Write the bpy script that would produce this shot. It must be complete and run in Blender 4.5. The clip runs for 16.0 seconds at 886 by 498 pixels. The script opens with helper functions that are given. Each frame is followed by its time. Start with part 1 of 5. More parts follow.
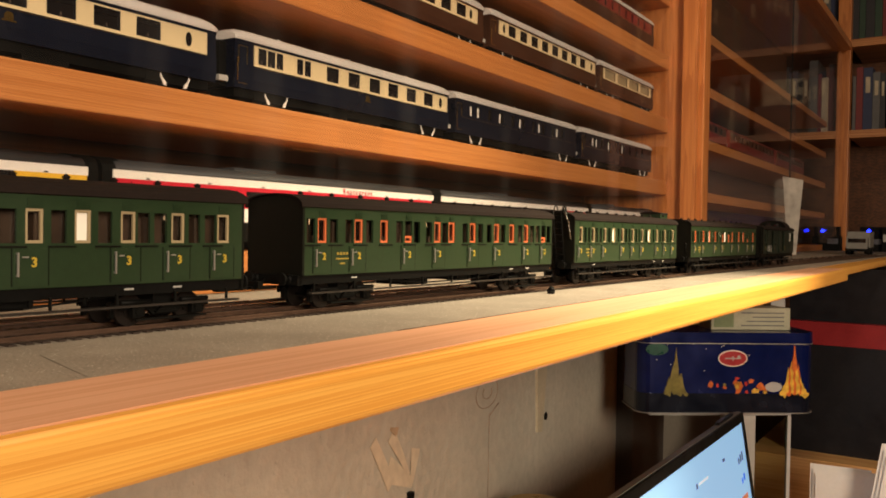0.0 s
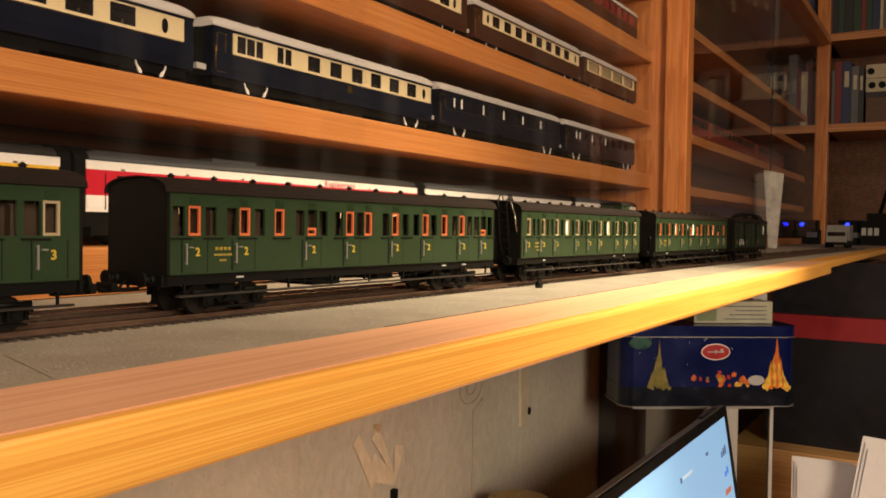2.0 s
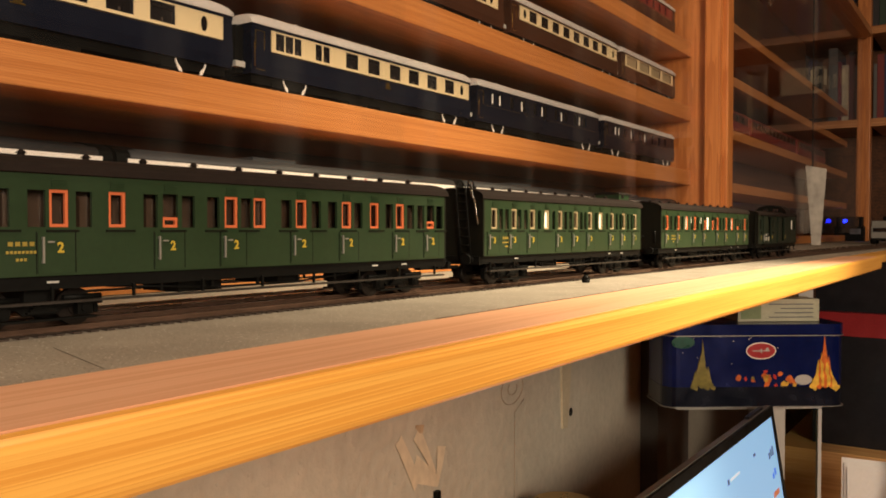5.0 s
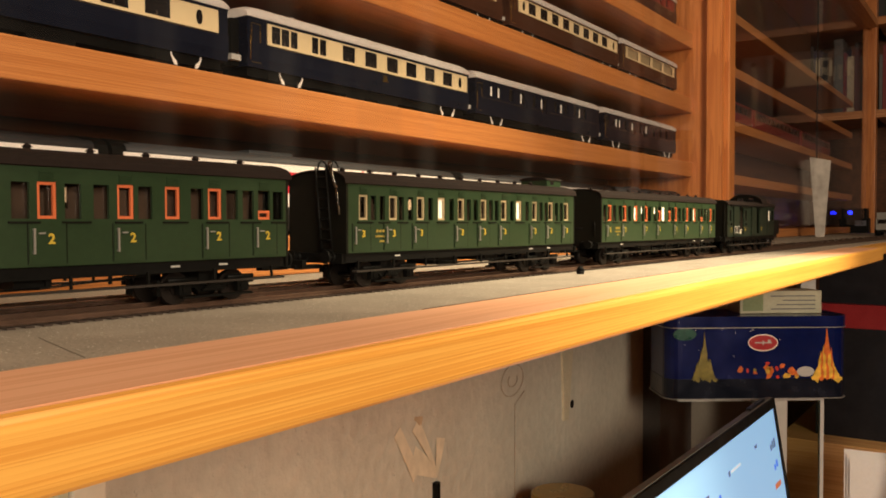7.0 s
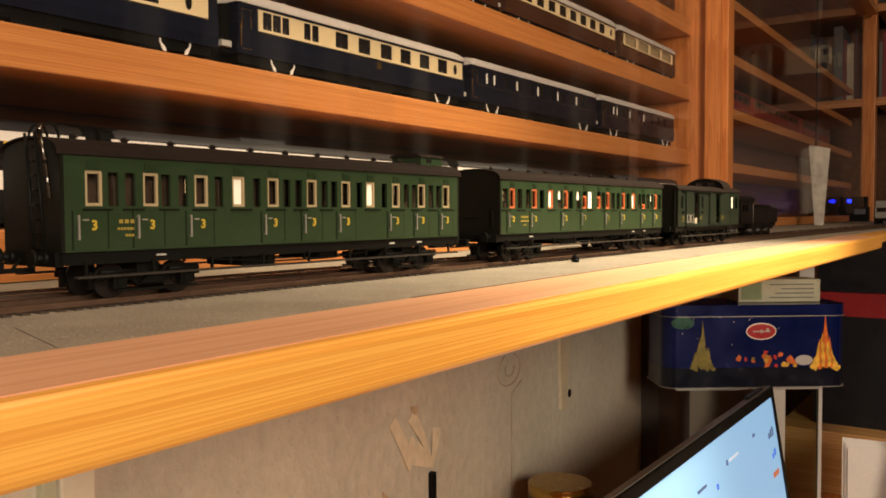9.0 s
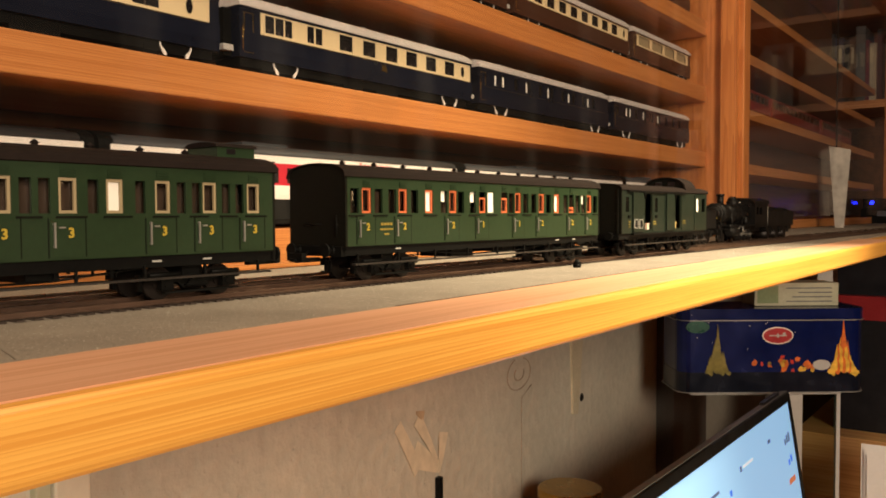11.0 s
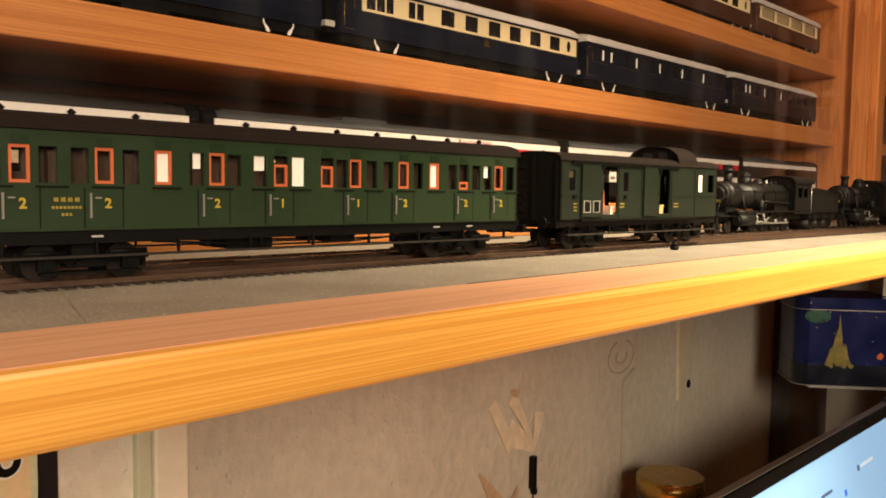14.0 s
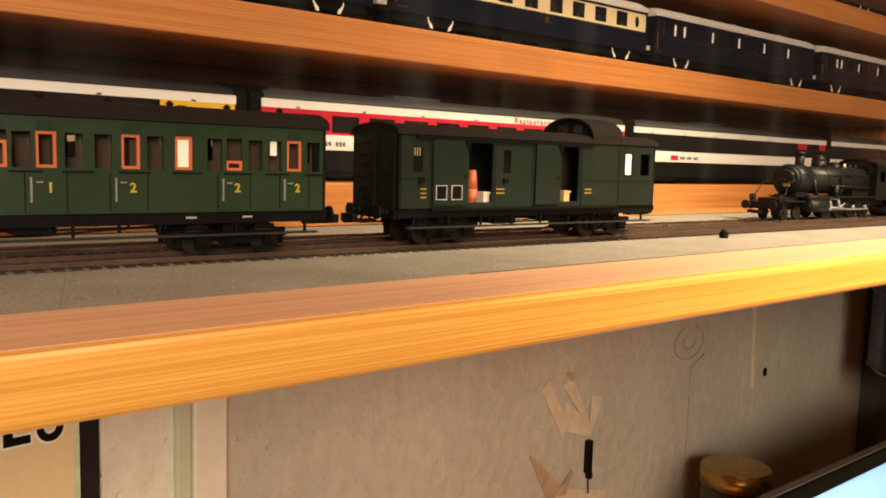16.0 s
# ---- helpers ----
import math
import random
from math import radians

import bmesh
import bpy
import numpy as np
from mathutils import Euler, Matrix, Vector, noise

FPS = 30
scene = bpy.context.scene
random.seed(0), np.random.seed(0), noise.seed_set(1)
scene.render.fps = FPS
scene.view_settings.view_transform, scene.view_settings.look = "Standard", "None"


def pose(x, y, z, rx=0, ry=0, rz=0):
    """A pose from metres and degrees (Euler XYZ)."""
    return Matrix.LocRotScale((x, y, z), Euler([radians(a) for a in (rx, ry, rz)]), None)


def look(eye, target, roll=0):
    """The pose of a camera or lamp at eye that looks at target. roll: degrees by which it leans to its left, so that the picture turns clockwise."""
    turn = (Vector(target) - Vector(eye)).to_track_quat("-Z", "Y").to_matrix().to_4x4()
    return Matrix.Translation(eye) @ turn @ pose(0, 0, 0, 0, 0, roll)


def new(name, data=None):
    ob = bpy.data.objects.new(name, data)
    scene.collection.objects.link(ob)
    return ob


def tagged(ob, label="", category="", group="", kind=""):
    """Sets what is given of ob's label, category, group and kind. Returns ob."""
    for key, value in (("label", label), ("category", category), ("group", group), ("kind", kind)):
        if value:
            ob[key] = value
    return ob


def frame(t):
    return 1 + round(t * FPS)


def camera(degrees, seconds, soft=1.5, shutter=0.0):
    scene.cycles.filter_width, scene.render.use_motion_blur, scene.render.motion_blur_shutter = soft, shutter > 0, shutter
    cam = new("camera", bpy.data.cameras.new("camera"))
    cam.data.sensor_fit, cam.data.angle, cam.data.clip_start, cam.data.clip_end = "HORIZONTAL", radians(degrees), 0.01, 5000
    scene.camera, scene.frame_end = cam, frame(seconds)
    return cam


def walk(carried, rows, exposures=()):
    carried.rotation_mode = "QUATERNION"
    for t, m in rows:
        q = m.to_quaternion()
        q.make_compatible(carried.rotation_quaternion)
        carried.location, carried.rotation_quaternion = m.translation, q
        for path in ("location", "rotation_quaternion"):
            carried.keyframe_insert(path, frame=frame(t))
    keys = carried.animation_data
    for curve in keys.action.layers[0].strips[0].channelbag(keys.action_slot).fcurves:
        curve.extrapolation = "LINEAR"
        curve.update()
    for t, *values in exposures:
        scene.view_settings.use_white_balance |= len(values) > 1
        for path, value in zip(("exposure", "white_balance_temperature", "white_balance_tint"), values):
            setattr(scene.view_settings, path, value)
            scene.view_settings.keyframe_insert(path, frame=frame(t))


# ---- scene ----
cam = camera(56.36, 16.0, soft=1.8)
PATH = [
    (0, (-0.4680, -0.2253, 0.0369), (0.3686, 0.3222, 0.0175), 0.87),
    (0.5, (-0.4629, -0.2246, 0.0371), (0.3834, 0.3076, 0.0147), 0.94),
    (1, (-0.4610, -0.2222, 0.0360), (0.3906, 0.3015, 0.0117), 0.93),
    (1.5, (-0.4604, -0.2191, 0.0342), (0.3901, 0.3063, 0.0089), 0.90),
    (2, (-0.4592, -0.2159, 0.0361), (0.3901, 0.3114, 0.0099), 0.82),
    (2.5, (-0.4569, -0.2172, 0.0386), (0.3906, 0.3128, 0.0125), 0.25),
    (3, (-0.4507, -0.2182, 0.0290), (0.3888, 0.3243, 0.0009), -0.36),
    (3.5, (-0.4504, -0.2105, 0.0303), (0.3842, 0.3397, 0.0054), -0.07),
    (4, (-0.4549, -0.2044, 0.0308), (0.3752, 0.3528, 0.0103), 0.10),
    (6.5, (-0.4537, -0.2104, 0.0302), (0.3707, 0.3550, 0.0041), -0.12),
    (7, (-0.4524, -0.2120, 0.0298), (0.3709, 0.3548, 0.0001), -0.16),
    (7.5, (-0.4549, -0.2104, 0.0284), (0.3669, 0.3584, -0.0037), -0.29),
    (8, (-0.4527, -0.2101, 0.0269), (0.3689, 0.3588, -0.0086), -0.38),
    (8.5, (-0.4487, -0.2099, 0.0248), (0.3734, 0.3580, -0.0163), -0.33),
    (9, (-0.4456, -0.2117, 0.0287), (0.3777, 0.3544, -0.0133), -0.31),
    (11.5, (-0.4335, -0.2214, 0.0312), (0.3689, 0.3740, -0.0105), -0.22),
    (12, (-0.4332, -0.2247, 0.0318), (0.3602, 0.3824, -0.0120), -0.17),
    (12.5, (-0.4326, -0.2261, 0.0300), (0.3452, 0.4008, -0.0166), -0.19),
    (13, (-0.4281, -0.2260, 0.0302), (0.3322, 0.4216, -0.0207), -0.04),
    (13.5, (-0.4233, -0.2253, 0.0303), (0.3190, 0.4421, -0.0286), 0.37),
    (14, (-0.4234, -0.2275, 0.0307), (0.2953, 0.4645, -0.0382), 0.76),
    (14.5, (-0.4144, -0.2343, 0.0329), (0.2848, 0.4760, -0.0483), 0.94),
    (15, (-0.4074, -0.2394, 0.0318), (0.2734, 0.4876, -0.0576), 0.92),
    (15.5, (-0.4041, -0.2412, 0.0322), (0.2549, 0.5046, -0.0659), 1.02),
    (16, (-0.3984, -0.2448, 0.0365), (0.2362, 0.5210, -0.0678), 1.52),
]
walk(cam, [(t, look(eye, target, roll)) for t, eye, target, roll in PATH])
scene.view_settings.exposure = 0.0

# ---- light: a warm room lamp overhead in front, and a small desk lamp over the shelf edge ----
world = bpy.data.worlds.new("world")
scene.world = world
world.use_nodes = True
world.node_tree.nodes["Background"].inputs[0].default_value = (0.9, 0.75, 0.6, 1)
world.node_tree.nodes["Background"].inputs[1].default_value = 0.0


def lamp(name, kind, energy, color, m, size=0.1, blend=0.5, cone=90):
    d = bpy.data.lights.new(name, kind)
    d.energy, d.color = energy, color
    if kind == "AREA":
        d.shape, d.size = "DISK", size
    else:
        d.shadow_soft_size = size
    if kind == "SPOT":
        d.spot_size, d.spot_blend = radians(cone), blend
    ob = new(name, d)
    ob.matrix_world = m
    return ob


lamp("room_lamp_light", "AREA", 48, (1.0, 0.80, 0.60), look((-1.18, -1.78, 0.48), (0.0, 0.2, -0.05)), 0.8)
lamp("ceiling_lamp_light", "AREA", 9, (1.0, 0.76, 0.48), look((0.0, -0.50, 1.32), (0.05, 0.0, 0.0)), 0.25)
lamp("desk_lamp_light", "SPOT", 138.0, (1.0, 0.83, 0.54), look((0.30, -0.62, 0.75), (0.14, -0.130, 0.0)), 0.04, 1.0, 46)


# ---- materials ----
def material(name):
    m = bpy.data.materials.new(name)
    m.use_nodes = True
    return m, m.node_tree.nodes, m.node_tree.links, m.node_tree.nodes["Principled BSDF"]


def plain(name, color, rough=0.5, metal=0.0, var=0.18, scale=300.0, bump=0.15, big=40.0, coat=0.0, spec=0.5, deep=0.0006):
    """Paint, plastic, metal or paper: the colour with grain and larger stains."""
    m, n, l, b = material(name)
    geo = n.new("ShaderNodeTexCoord")
    fine, wide = n.new("ShaderNodeTexNoise"), n.new("ShaderNodeTexNoise")
    fine.inputs["Scale"].default_value, wide.inputs["Scale"].default_value = scale, big
    fine.inputs["Detail"].default_value, wide.inputs["Detail"].default_value = 4, 3
    add = n.new("ShaderNodeMath")
    add.operation = "ADD"
    ramp = n.new("ShaderNodeMapRange")
    ramp.inputs["From Min"].default_value, ramp.inputs["From Max"].default_value = 0.6, 1.4
    ramp.inputs["To Min"].default_value, ramp.inputs["To Max"].default_value = 1 - var, 1 + var
    mul = n.new("ShaderNodeMix")
    mul.data_type, mul.blend_type = "RGBA", "MULTIPLY"
    mul.inputs["Factor"].default_value = 1
    mul.inputs["A"].default_value = (*color, 1)
    for t in (fine, wide):
        l.new(geo.outputs["Object"], t.inputs["Vector"])
    l.new(fine.outputs["Fac"], add.inputs[0])
    l.new(wide.outputs["Fac"], add.inputs[1])
    l.new(add.outputs[0], ramp.inputs["Value"])
    l.new(ramp.outputs[0], mul.inputs["B"])
    l.new(mul.outputs["Result"], b.inputs["Base Color"])
    b.inputs["Roughness"].default_value, b.inputs["Metallic"].default_value = rough, metal
    b.inputs["Coat Weight"].default_value, b.inputs["Specular IOR Level"].default_value = coat, spec
    rr = n.new("ShaderNodeMapRange")
    rr.inputs["To Min"].default_value, rr.inputs["To Max"].default_value = max(0.03, rough - 0.12), min(1, rough + 0.15)
    l.new(wide.outputs["Fac"], rr.inputs["Value"])
    l.new(rr.outputs[0], b.inputs["Roughness"])
    if bump:
        bm = n.new("ShaderNodeBump")
        bm.inputs["Strength"].default_value, bm.inputs["Distance"].default_value = bump, deep
        l.new(fine.outputs["Fac"], bm.inputs["Height"])
        l.new(bm.outputs[0], b.inputs["Normal"])
    return m


def wood(name, light, dark, rough=0.42, stretch=(2.0, 60.0, 60.0), rings=1.0, coat=0.1):
    """Varnished pine: long grain along x, growth rings, a few darker streaks."""
    m, n, l, b = material(name)
    geo, mp = n.new("ShaderNodeTexCoord"), n.new("ShaderNodeMapping")
    mp.inputs["Scale"].default_value = stretch
    l.new(geo.outputs["Object"], mp.inputs["Vector"])
    wv, nz, st = n.new("ShaderNodeTexNoise"), n.new("ShaderNodeTexNoise"), n.new("ShaderNodeTexWave")
    wv.inputs["Scale"].default_value, wv.inputs["Detail"].default_value = 1.0 * rings, 2
    nz.inputs["Scale"].default_value, nz.inputs["Detail"].default_value = 9.0, 6
    st.wave_type, st.bands_direction, st.wave_profile = "BANDS", "Z", "SAW"
    st.inputs["Scale"].default_value, st.inputs["Distortion"].default_value = 0.7, 9.0
    st.inputs["Detail"].default_value, st.inputs["Detail Scale"].default_value = 2.5, 1.2
    for t in (wv, nz, st):
        l.new(mp.outputs[0], t.inputs["Vector"])
    a, c = n.new("ShaderNodeMath"), n.new("ShaderNodeMath")
    a.operation, c.operation = "MULTIPLY_ADD", "MULTIPLY_ADD"
    a.inputs[1].default_value, c.inputs[1].default_value = 0.34, 0.40
    l.new(st.outputs["Fac"], a.inputs[0])
    l.new(wv.outputs["Fac"], a.inputs[2])
    l.new(nz.outputs["Fac"], c.inputs[0])
    l.new(a.outputs[0], c.inputs[2])
    r = n.new("ShaderNodeValToRGB")
    r.color_ramp.elements[0].position, r.color_ramp.elements[0].color = 0.45, (*light, 1)
    r.color_ramp.elements[1].position, r.color_ramp.elements[1].color = 1.25, (*dark, 1)
    r.color_ramp.elements[1].position = 1.0
    mid = r.color_ramp.elements.new(0.78)
    mid.color = (*[0.75 * p + 0.25 * q for p, q in zip(light, dark)], 1)
    l.new(c.outputs[0], r.inputs[0])
    l.new(r.outputs[0], b.inputs["Base Color"])
    b.inputs["Roughness"].default_value, b.inputs["Coat Weight"].default_value = rough, coat
    b.inputs["Coat Roughness"].default_value = 0.25
    bp = n.new("ShaderNodeBump")
    bp.inputs["Strength"].default_value, bp.inputs["Distance"].default_value = 0.25, 0.0004
    l.new(c.outputs[0], bp.inputs["Height"])
    l.new(bp.outputs[0], b.inputs["Normal"])
    return m


def glass(name, tint=(1, 1, 1), rough=0.02, most=0.5, sheen=0.0):
    """A thin pane: clear, with a Fresnel gloss; sheen paints in pale upright reflection streaks."""
    m, n, l, b = material(name)
    n.remove(b)
    tr, gl, mx = n.new("ShaderNodeBsdfTransparent"), n.new("ShaderNodeBsdfGlossy"), n.new("ShaderNodeMixShader")
    lw, pw, fr = n.new("ShaderNodeLayerWeight"), n.new("ShaderNodeMath"), n.new("ShaderNodeMapRange")
    lw.inputs["Blend"].default_value = 0.5
    pw.operation = "POWER"
    pw.inputs[1].default_value = 4.0
    l.new(lw.outputs["Facing"], pw.inputs[0])
    l.new(pw.outputs[0], fr.inputs["Value"])
    fr.inputs["To Min"].default_value, fr.inputs["To Max"].default_value = 0.035, most
    tr.inputs[0].default_value = (*tint, 1)
    gl.inputs["Roughness"].default_value = rough
    l.new(fr.outputs["Result"], mx.inputs[0])
    l.new(tr.outputs[0], mx.inputs[1])
    l.new(gl.outputs[0], mx.inputs[2])
    out = mx.outputs[0]
    # pale diffuse streaks stand in for upright reflections and haze on the pane
    if sheen:
        tc, mp, nz, rg = n.new("ShaderNodeTexCoord"), n.new("ShaderNodeMapping"), n.new("ShaderNodeTexNoise"), n.new("ShaderNodeMapRange")
        df, m2 = n.new("ShaderNodeBsdfDiffuse"), n.new("ShaderNodeMixShader")
        mp.inputs["Scale"].default_value = (26.0, 1.0, 0.9)
        nz.inputs["Scale"].default_value, nz.inputs["Detail"].default_value = 1.0, 4
        rg.inputs["From Min"].default_value, rg.inputs["From Max"].default_value = 0.50, 0.74
        rg.inputs["To Min"].default_value, rg.inputs["To Max"].default_value = sheen * 0.12, sheen
        df.inputs[0].default_value = (0.8, 0.78, 0.75, 1)
        l.new(tc.outputs["Object"], mp.inputs["Vector"])
        l.new(mp.outputs[0], nz.inputs["Vector"])
        l.new(nz.outputs["Fac"], rg.inputs["Value"])
        l.new(rg.outputs["Result"], m2.inputs[0])
        l.new(out, m2.inputs[1])
        l.new(df.outputs[0], m2.inputs[2])
        out = m2.outputs[0]
    l.new(out, n["Material Output"].inputs[0])
    return m


def glow(name, color, strength):
    m, n, l, b = material(name)
    b.inputs["Base Color"].default_value = (*color, 1)
    b.inputs["Emission Color"].default_value, b.inputs["Emission Strength"].default_value = (*color, 1), strength
    return m


PINE = wood("pine", (0.60, 0.245, 0.072), (0.45, 0.155, 0.038), stretch=(5.0, 330.0, 330.0))
PINE_EDGE = wood("pine_edge", (0.84, 0.45, 0.095), (0.70, 0.32, 0.055), stretch=(6.0, 420.0, 420.0))
# same pine as the edge, the pinkish reflection on its top put into the colour
PINE_LIT_TOP = wood("pine_lit_top", (0.82, 0.46, 0.29), (0.72, 0.37, 0.21), rough=0.5, stretch=(4.0, 260.0, 260.0))
PINE_V = wood("pine_upright", (0.60, 0.225, 0.062), (0.43, 0.14, 0.034), stretch=(170.0, 170.0, 3.0))
PINE_Y = wood("pine_cross", (0.55, 0.25, 0.09), (0.32, 0.11, 0.03), stretch=(60.0, 2.0, 60.0))
BACK = wood("brown_panel", (0.16, 0.06, 0.022), (0.08, 0.03, 0.012), rough=0.4, stretch=(3.0, 60.0, 40.0))
GREY = plain("grey_felt", (0.285, 0.245, 0.20), 0.9, 0, 0.30, 900, 1.0, 30)


def add_flecks(m, scale, share, color):
    """Small pale glittering flecks strewn over a material."""
    n, l = m.node_tree.nodes, m.node_tree.links
    b = [q for q in n if q.type == "BSDF_PRINCIPLED"][0]
    co, vo = n.new("ShaderNodeTexCoord"), n.new("ShaderNodeTexVoronoi")
    vo.inputs["Scale"].default_value = scale
    l.new(co.outputs["Object"], vo.inputs["Vector"])
    near, pick, both, mix = n.new("ShaderNodeMath"), n.new("ShaderNodeMath"), n.new("ShaderNodeMath"), n.new("ShaderNodeMix")
    near.operation, pick.operation, both.operation = "LESS_THAN", "LESS_THAN", "MULTIPLY"
    near.inputs[1].default_value, pick.inputs[1].default_value = 0.34, share
    sep = n.new("ShaderNodeSeparateColor")
    l.new(vo.outputs["Distance"], near.inputs[0])
    l.new(vo.outputs["Color"], sep.inputs[0])
    l.new(sep.outputs[0], pick.inputs[0])
    l.new(near.outputs[0], both.inputs[0])
    l.new(pick.outputs[0], both.inputs[1])
    mix.data_type = "RGBA"
    old = b.inputs["Base Color"].links[0].from_socket
    l.new(both.outputs[0], mix.inputs["Factor"])
    l.new(old, mix.inputs["A"])
    mix.inputs["B"].default_value = (*color, 1)
    l.new(mix.outputs["Result"], b.inputs["Base Color"])


add_flecks(GREY, 1000, 0.05, (0.60, 0.55, 0.47))
add_flecks(GREY, 1200, 0.10, (0.16, 0.135, 0.11))
_n, _l = GREY.node_tree.nodes, GREY.node_tree.links
_b = _n["Principled BSDF"]
_sp, _st, _mx, _tc = _n.new("ShaderNodeTexNoise"), _n.new("ShaderNodeMapRange"), _n.new("ShaderNodeMix"), _n.new("ShaderNodeTexCoord")
_sp.inputs["Scale"].default_value, _sp.inputs["Detail"].default_value = 1100, 1
_st.inputs["From Min"].default_value, _st.inputs["From Max"].default_value = 0.70, 0.76
_mx.data_type = "RGBA"
_mx.inputs["B"].default_value = (0.85, 0.78, 0.66, 1)
_l.new(_tc.outputs["Object"], _sp.inputs["Vector"])
_l.new(_sp.outputs["Fac"], _st.inputs["Value"])
_l.new(_b.inputs["Base Color"].links[0].from_socket, _mx.inputs["A"])
_l.new(_st.outputs[0], _mx.inputs["Factor"])
_l.new(_mx.outputs["Result"], _b.inputs["Base Color"])
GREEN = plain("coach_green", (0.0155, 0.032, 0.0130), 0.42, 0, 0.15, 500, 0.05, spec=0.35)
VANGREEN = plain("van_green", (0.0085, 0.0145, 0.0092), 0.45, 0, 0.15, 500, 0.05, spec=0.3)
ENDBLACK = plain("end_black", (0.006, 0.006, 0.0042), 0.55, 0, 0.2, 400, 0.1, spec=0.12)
ROOF = plain("roof_brown", (0.0135, 0.0092, 0.0078), 0.8, 0, 0.25, 500, 0.2, spec=0.1)
BLACK = plain("black_plastic", (0.005, 0.005, 0.0045), 0.5, 0, 0.3, 500, 0.1, spec=0.09)
IRON = plain("loco_black", (0.007, 0.0062, 0.0058), 0.48, 0.1, 0.3, 500, 0.1, spec=0.25)
WHEEL = plain("wheel_brown", (0.014, 0.010, 0.008), 0.45, 0.5, 0.3, 500, 0.1)
RAIL = plain("rail_brown", (0.11, 0.064, 0.042), 0.45, 0.4, 0.3, 300, 0.1)
RAILTOP = plain("rail_steel", (0.55, 0.48, 0.42), 0.25, 1.0, 0.2, 300, 0.05)
SLEEPER = plain("sleeper_brown", (0.050, 0.036, 0.028), 0.75, 0, 0.3, 500, 0.2, spec=0.2)
ORANGE = plain("orange_frame", (0.52, 0.125, 0.045), 0.45, 0, 0.1)
CREAM = plain("cream_frame", (0.33, 0.26, 0.15), 0.5, 0, 0.1)
CREAMB = plain("cream_paint", (0.72, 0.58, 0.34), 0.4, 0, 0.06)
NAVY = plain("navy_paint", (0.006, 0.008, 0.017), 0.3, 0, 0.2, 300, 0.03, spec=0.22)
BROWNP = plain("umber_paint", (0.055, 0.022, 0.012), 0.35, 0, 0.2, 300, 0.03, spec=0.25)
WHITE = plain("white_paint", (0.80, 0.76, 0.70), 0.5, 0, 0.06)
SHEET = plain("white_window_sheet", (0.85, 0.82, 0.74), 0.7, 0, 0.04)
REDP = plain("red_paint", (0.52, 0.012, 0.03), 0.4, 0, 0.1)
FARRED = plain("dull_red_paint", (0.20, 0.022, 0.016), 0.45, 0, 0.25)
YELLOW = plain("yellow_paint", (0.72, 0.42, 0.03), 0.5, 0, 0.1)
DIGIT = plain("digit_yellow", (0.42, 0.30, 0.03), 0.5, 0, 0.05)
CHROME = plain("handle_metal", (0.34, 0.33, 0.30), 0.4, 0.6, 0.1)
FADED = plain("lettering_yellow", (0.26, 0.19, 0.03), 0.5, 0, 0.3)
SEAT = plain("interior_brown", (0.050, 0.032, 0.022), 0.6, 0, 0.3, 150, 0.1)
DARKGLASS = plain("dark_glass", (0.012, 0.010, 0.010), 0.08, 0, 0.2, 60, 0)
GREYROOF = plain("grey_roof", (0.055, 0.056, 0.058), 0.5, 0, 0.15, spec=0.3)
PLASTER = plain("plaster", (0.43, 0.40, 0.325), 0.75, 0, 0.16, 75, 0.8, 7, deep=0.0035)
PAINTED = plain("white_painted_plaster", (0.66, 0.63, 0.52), 0.6, 0, 0.12, 90, 0.9, 12, deep=0.0035)
TRIM = plain("white_trim", (0.66, 0.62, 0.50), 0.5, 0, 0.06, 200, 0.05)
TAPE = plain("masking_tape", (0.56, 0.48, 0.35), 0.5, 0, 0.14, 120, 0.3, 60)
TAPE_DARK = plain("aged_tape", (0.40, 0.29, 0.18), 0.5, 0, 0.2, 120, 0.3, 60)
PARCEL = plain("parcel_white", (0.55, 0.50, 0.40), 0.7, 0, 0.1)
PARCEL_TAN = plain("parcel_tan", (0.52, 0.38, 0.14), 0.7, 0, 0.1)
PAPER = plain("paper", (0.78, 0.75, 0.70), 0.8, 0, 0.05, 200, 0.1)
INK = plain("ink", (0.10, 0.10, 0.12), 0.7, 0, 0.1)
TINBLUE = plain("tin_blue", (0.005, 0.011, 0.085), 0.2, 0.3, 0.25, 60, 0.03, 18)
TINDARK = plain("tin_night", (0.008, 0.010, 0.02), 0.22, 0.3, 0.3, 60, 0.03)
TEAL = plain("teal_glow_print", (0.006, 0.08, 0.05), 0.3, 0, 0.4, 60, 0)
GOLD = plain("gold_lid", (0.38, 0.24, 0.06), 0.28, 0.9, 0.2, 200, 0.05)
BOXBLACK = plain("box_black", (0.012, 0.012, 0.015), 0.35, 0, 0.3, 120, 0.05, spec=0.3)
PALE = plain("pale_grey", (0.42, 0.41, 0.38), 0.5, 0, 0.08)
ROOMWALL = plain("room_wall", (0.20, 0.14, 0.09), 0.9, 0, 0.15, 30, 0.3, 3)
STEEL = plain("dark_steel", (0.16, 0.15, 0.14), 0.24, 1.0, 0.1, 300, 0.02)
# footboard black lifted to grey: the light its edge catches is in the colour
STEP_LIT = plain("step_lit_grey", (0.030, 0.026, 0.023), 0.35, 0.2, 0.3, 400, 0.1, spec=0.4)
PANE, WINDOW = glass("cabinet_glass", most=0.34, sheen=0.011), glass("window_glass", (0.88, 0.84, 0.78))
SCREEN, LED = glow("screen_glow", (0.26, 0.50, 0.80), 0.62), glow("led_blue", (0.006, 0.016, 1.0), 10)


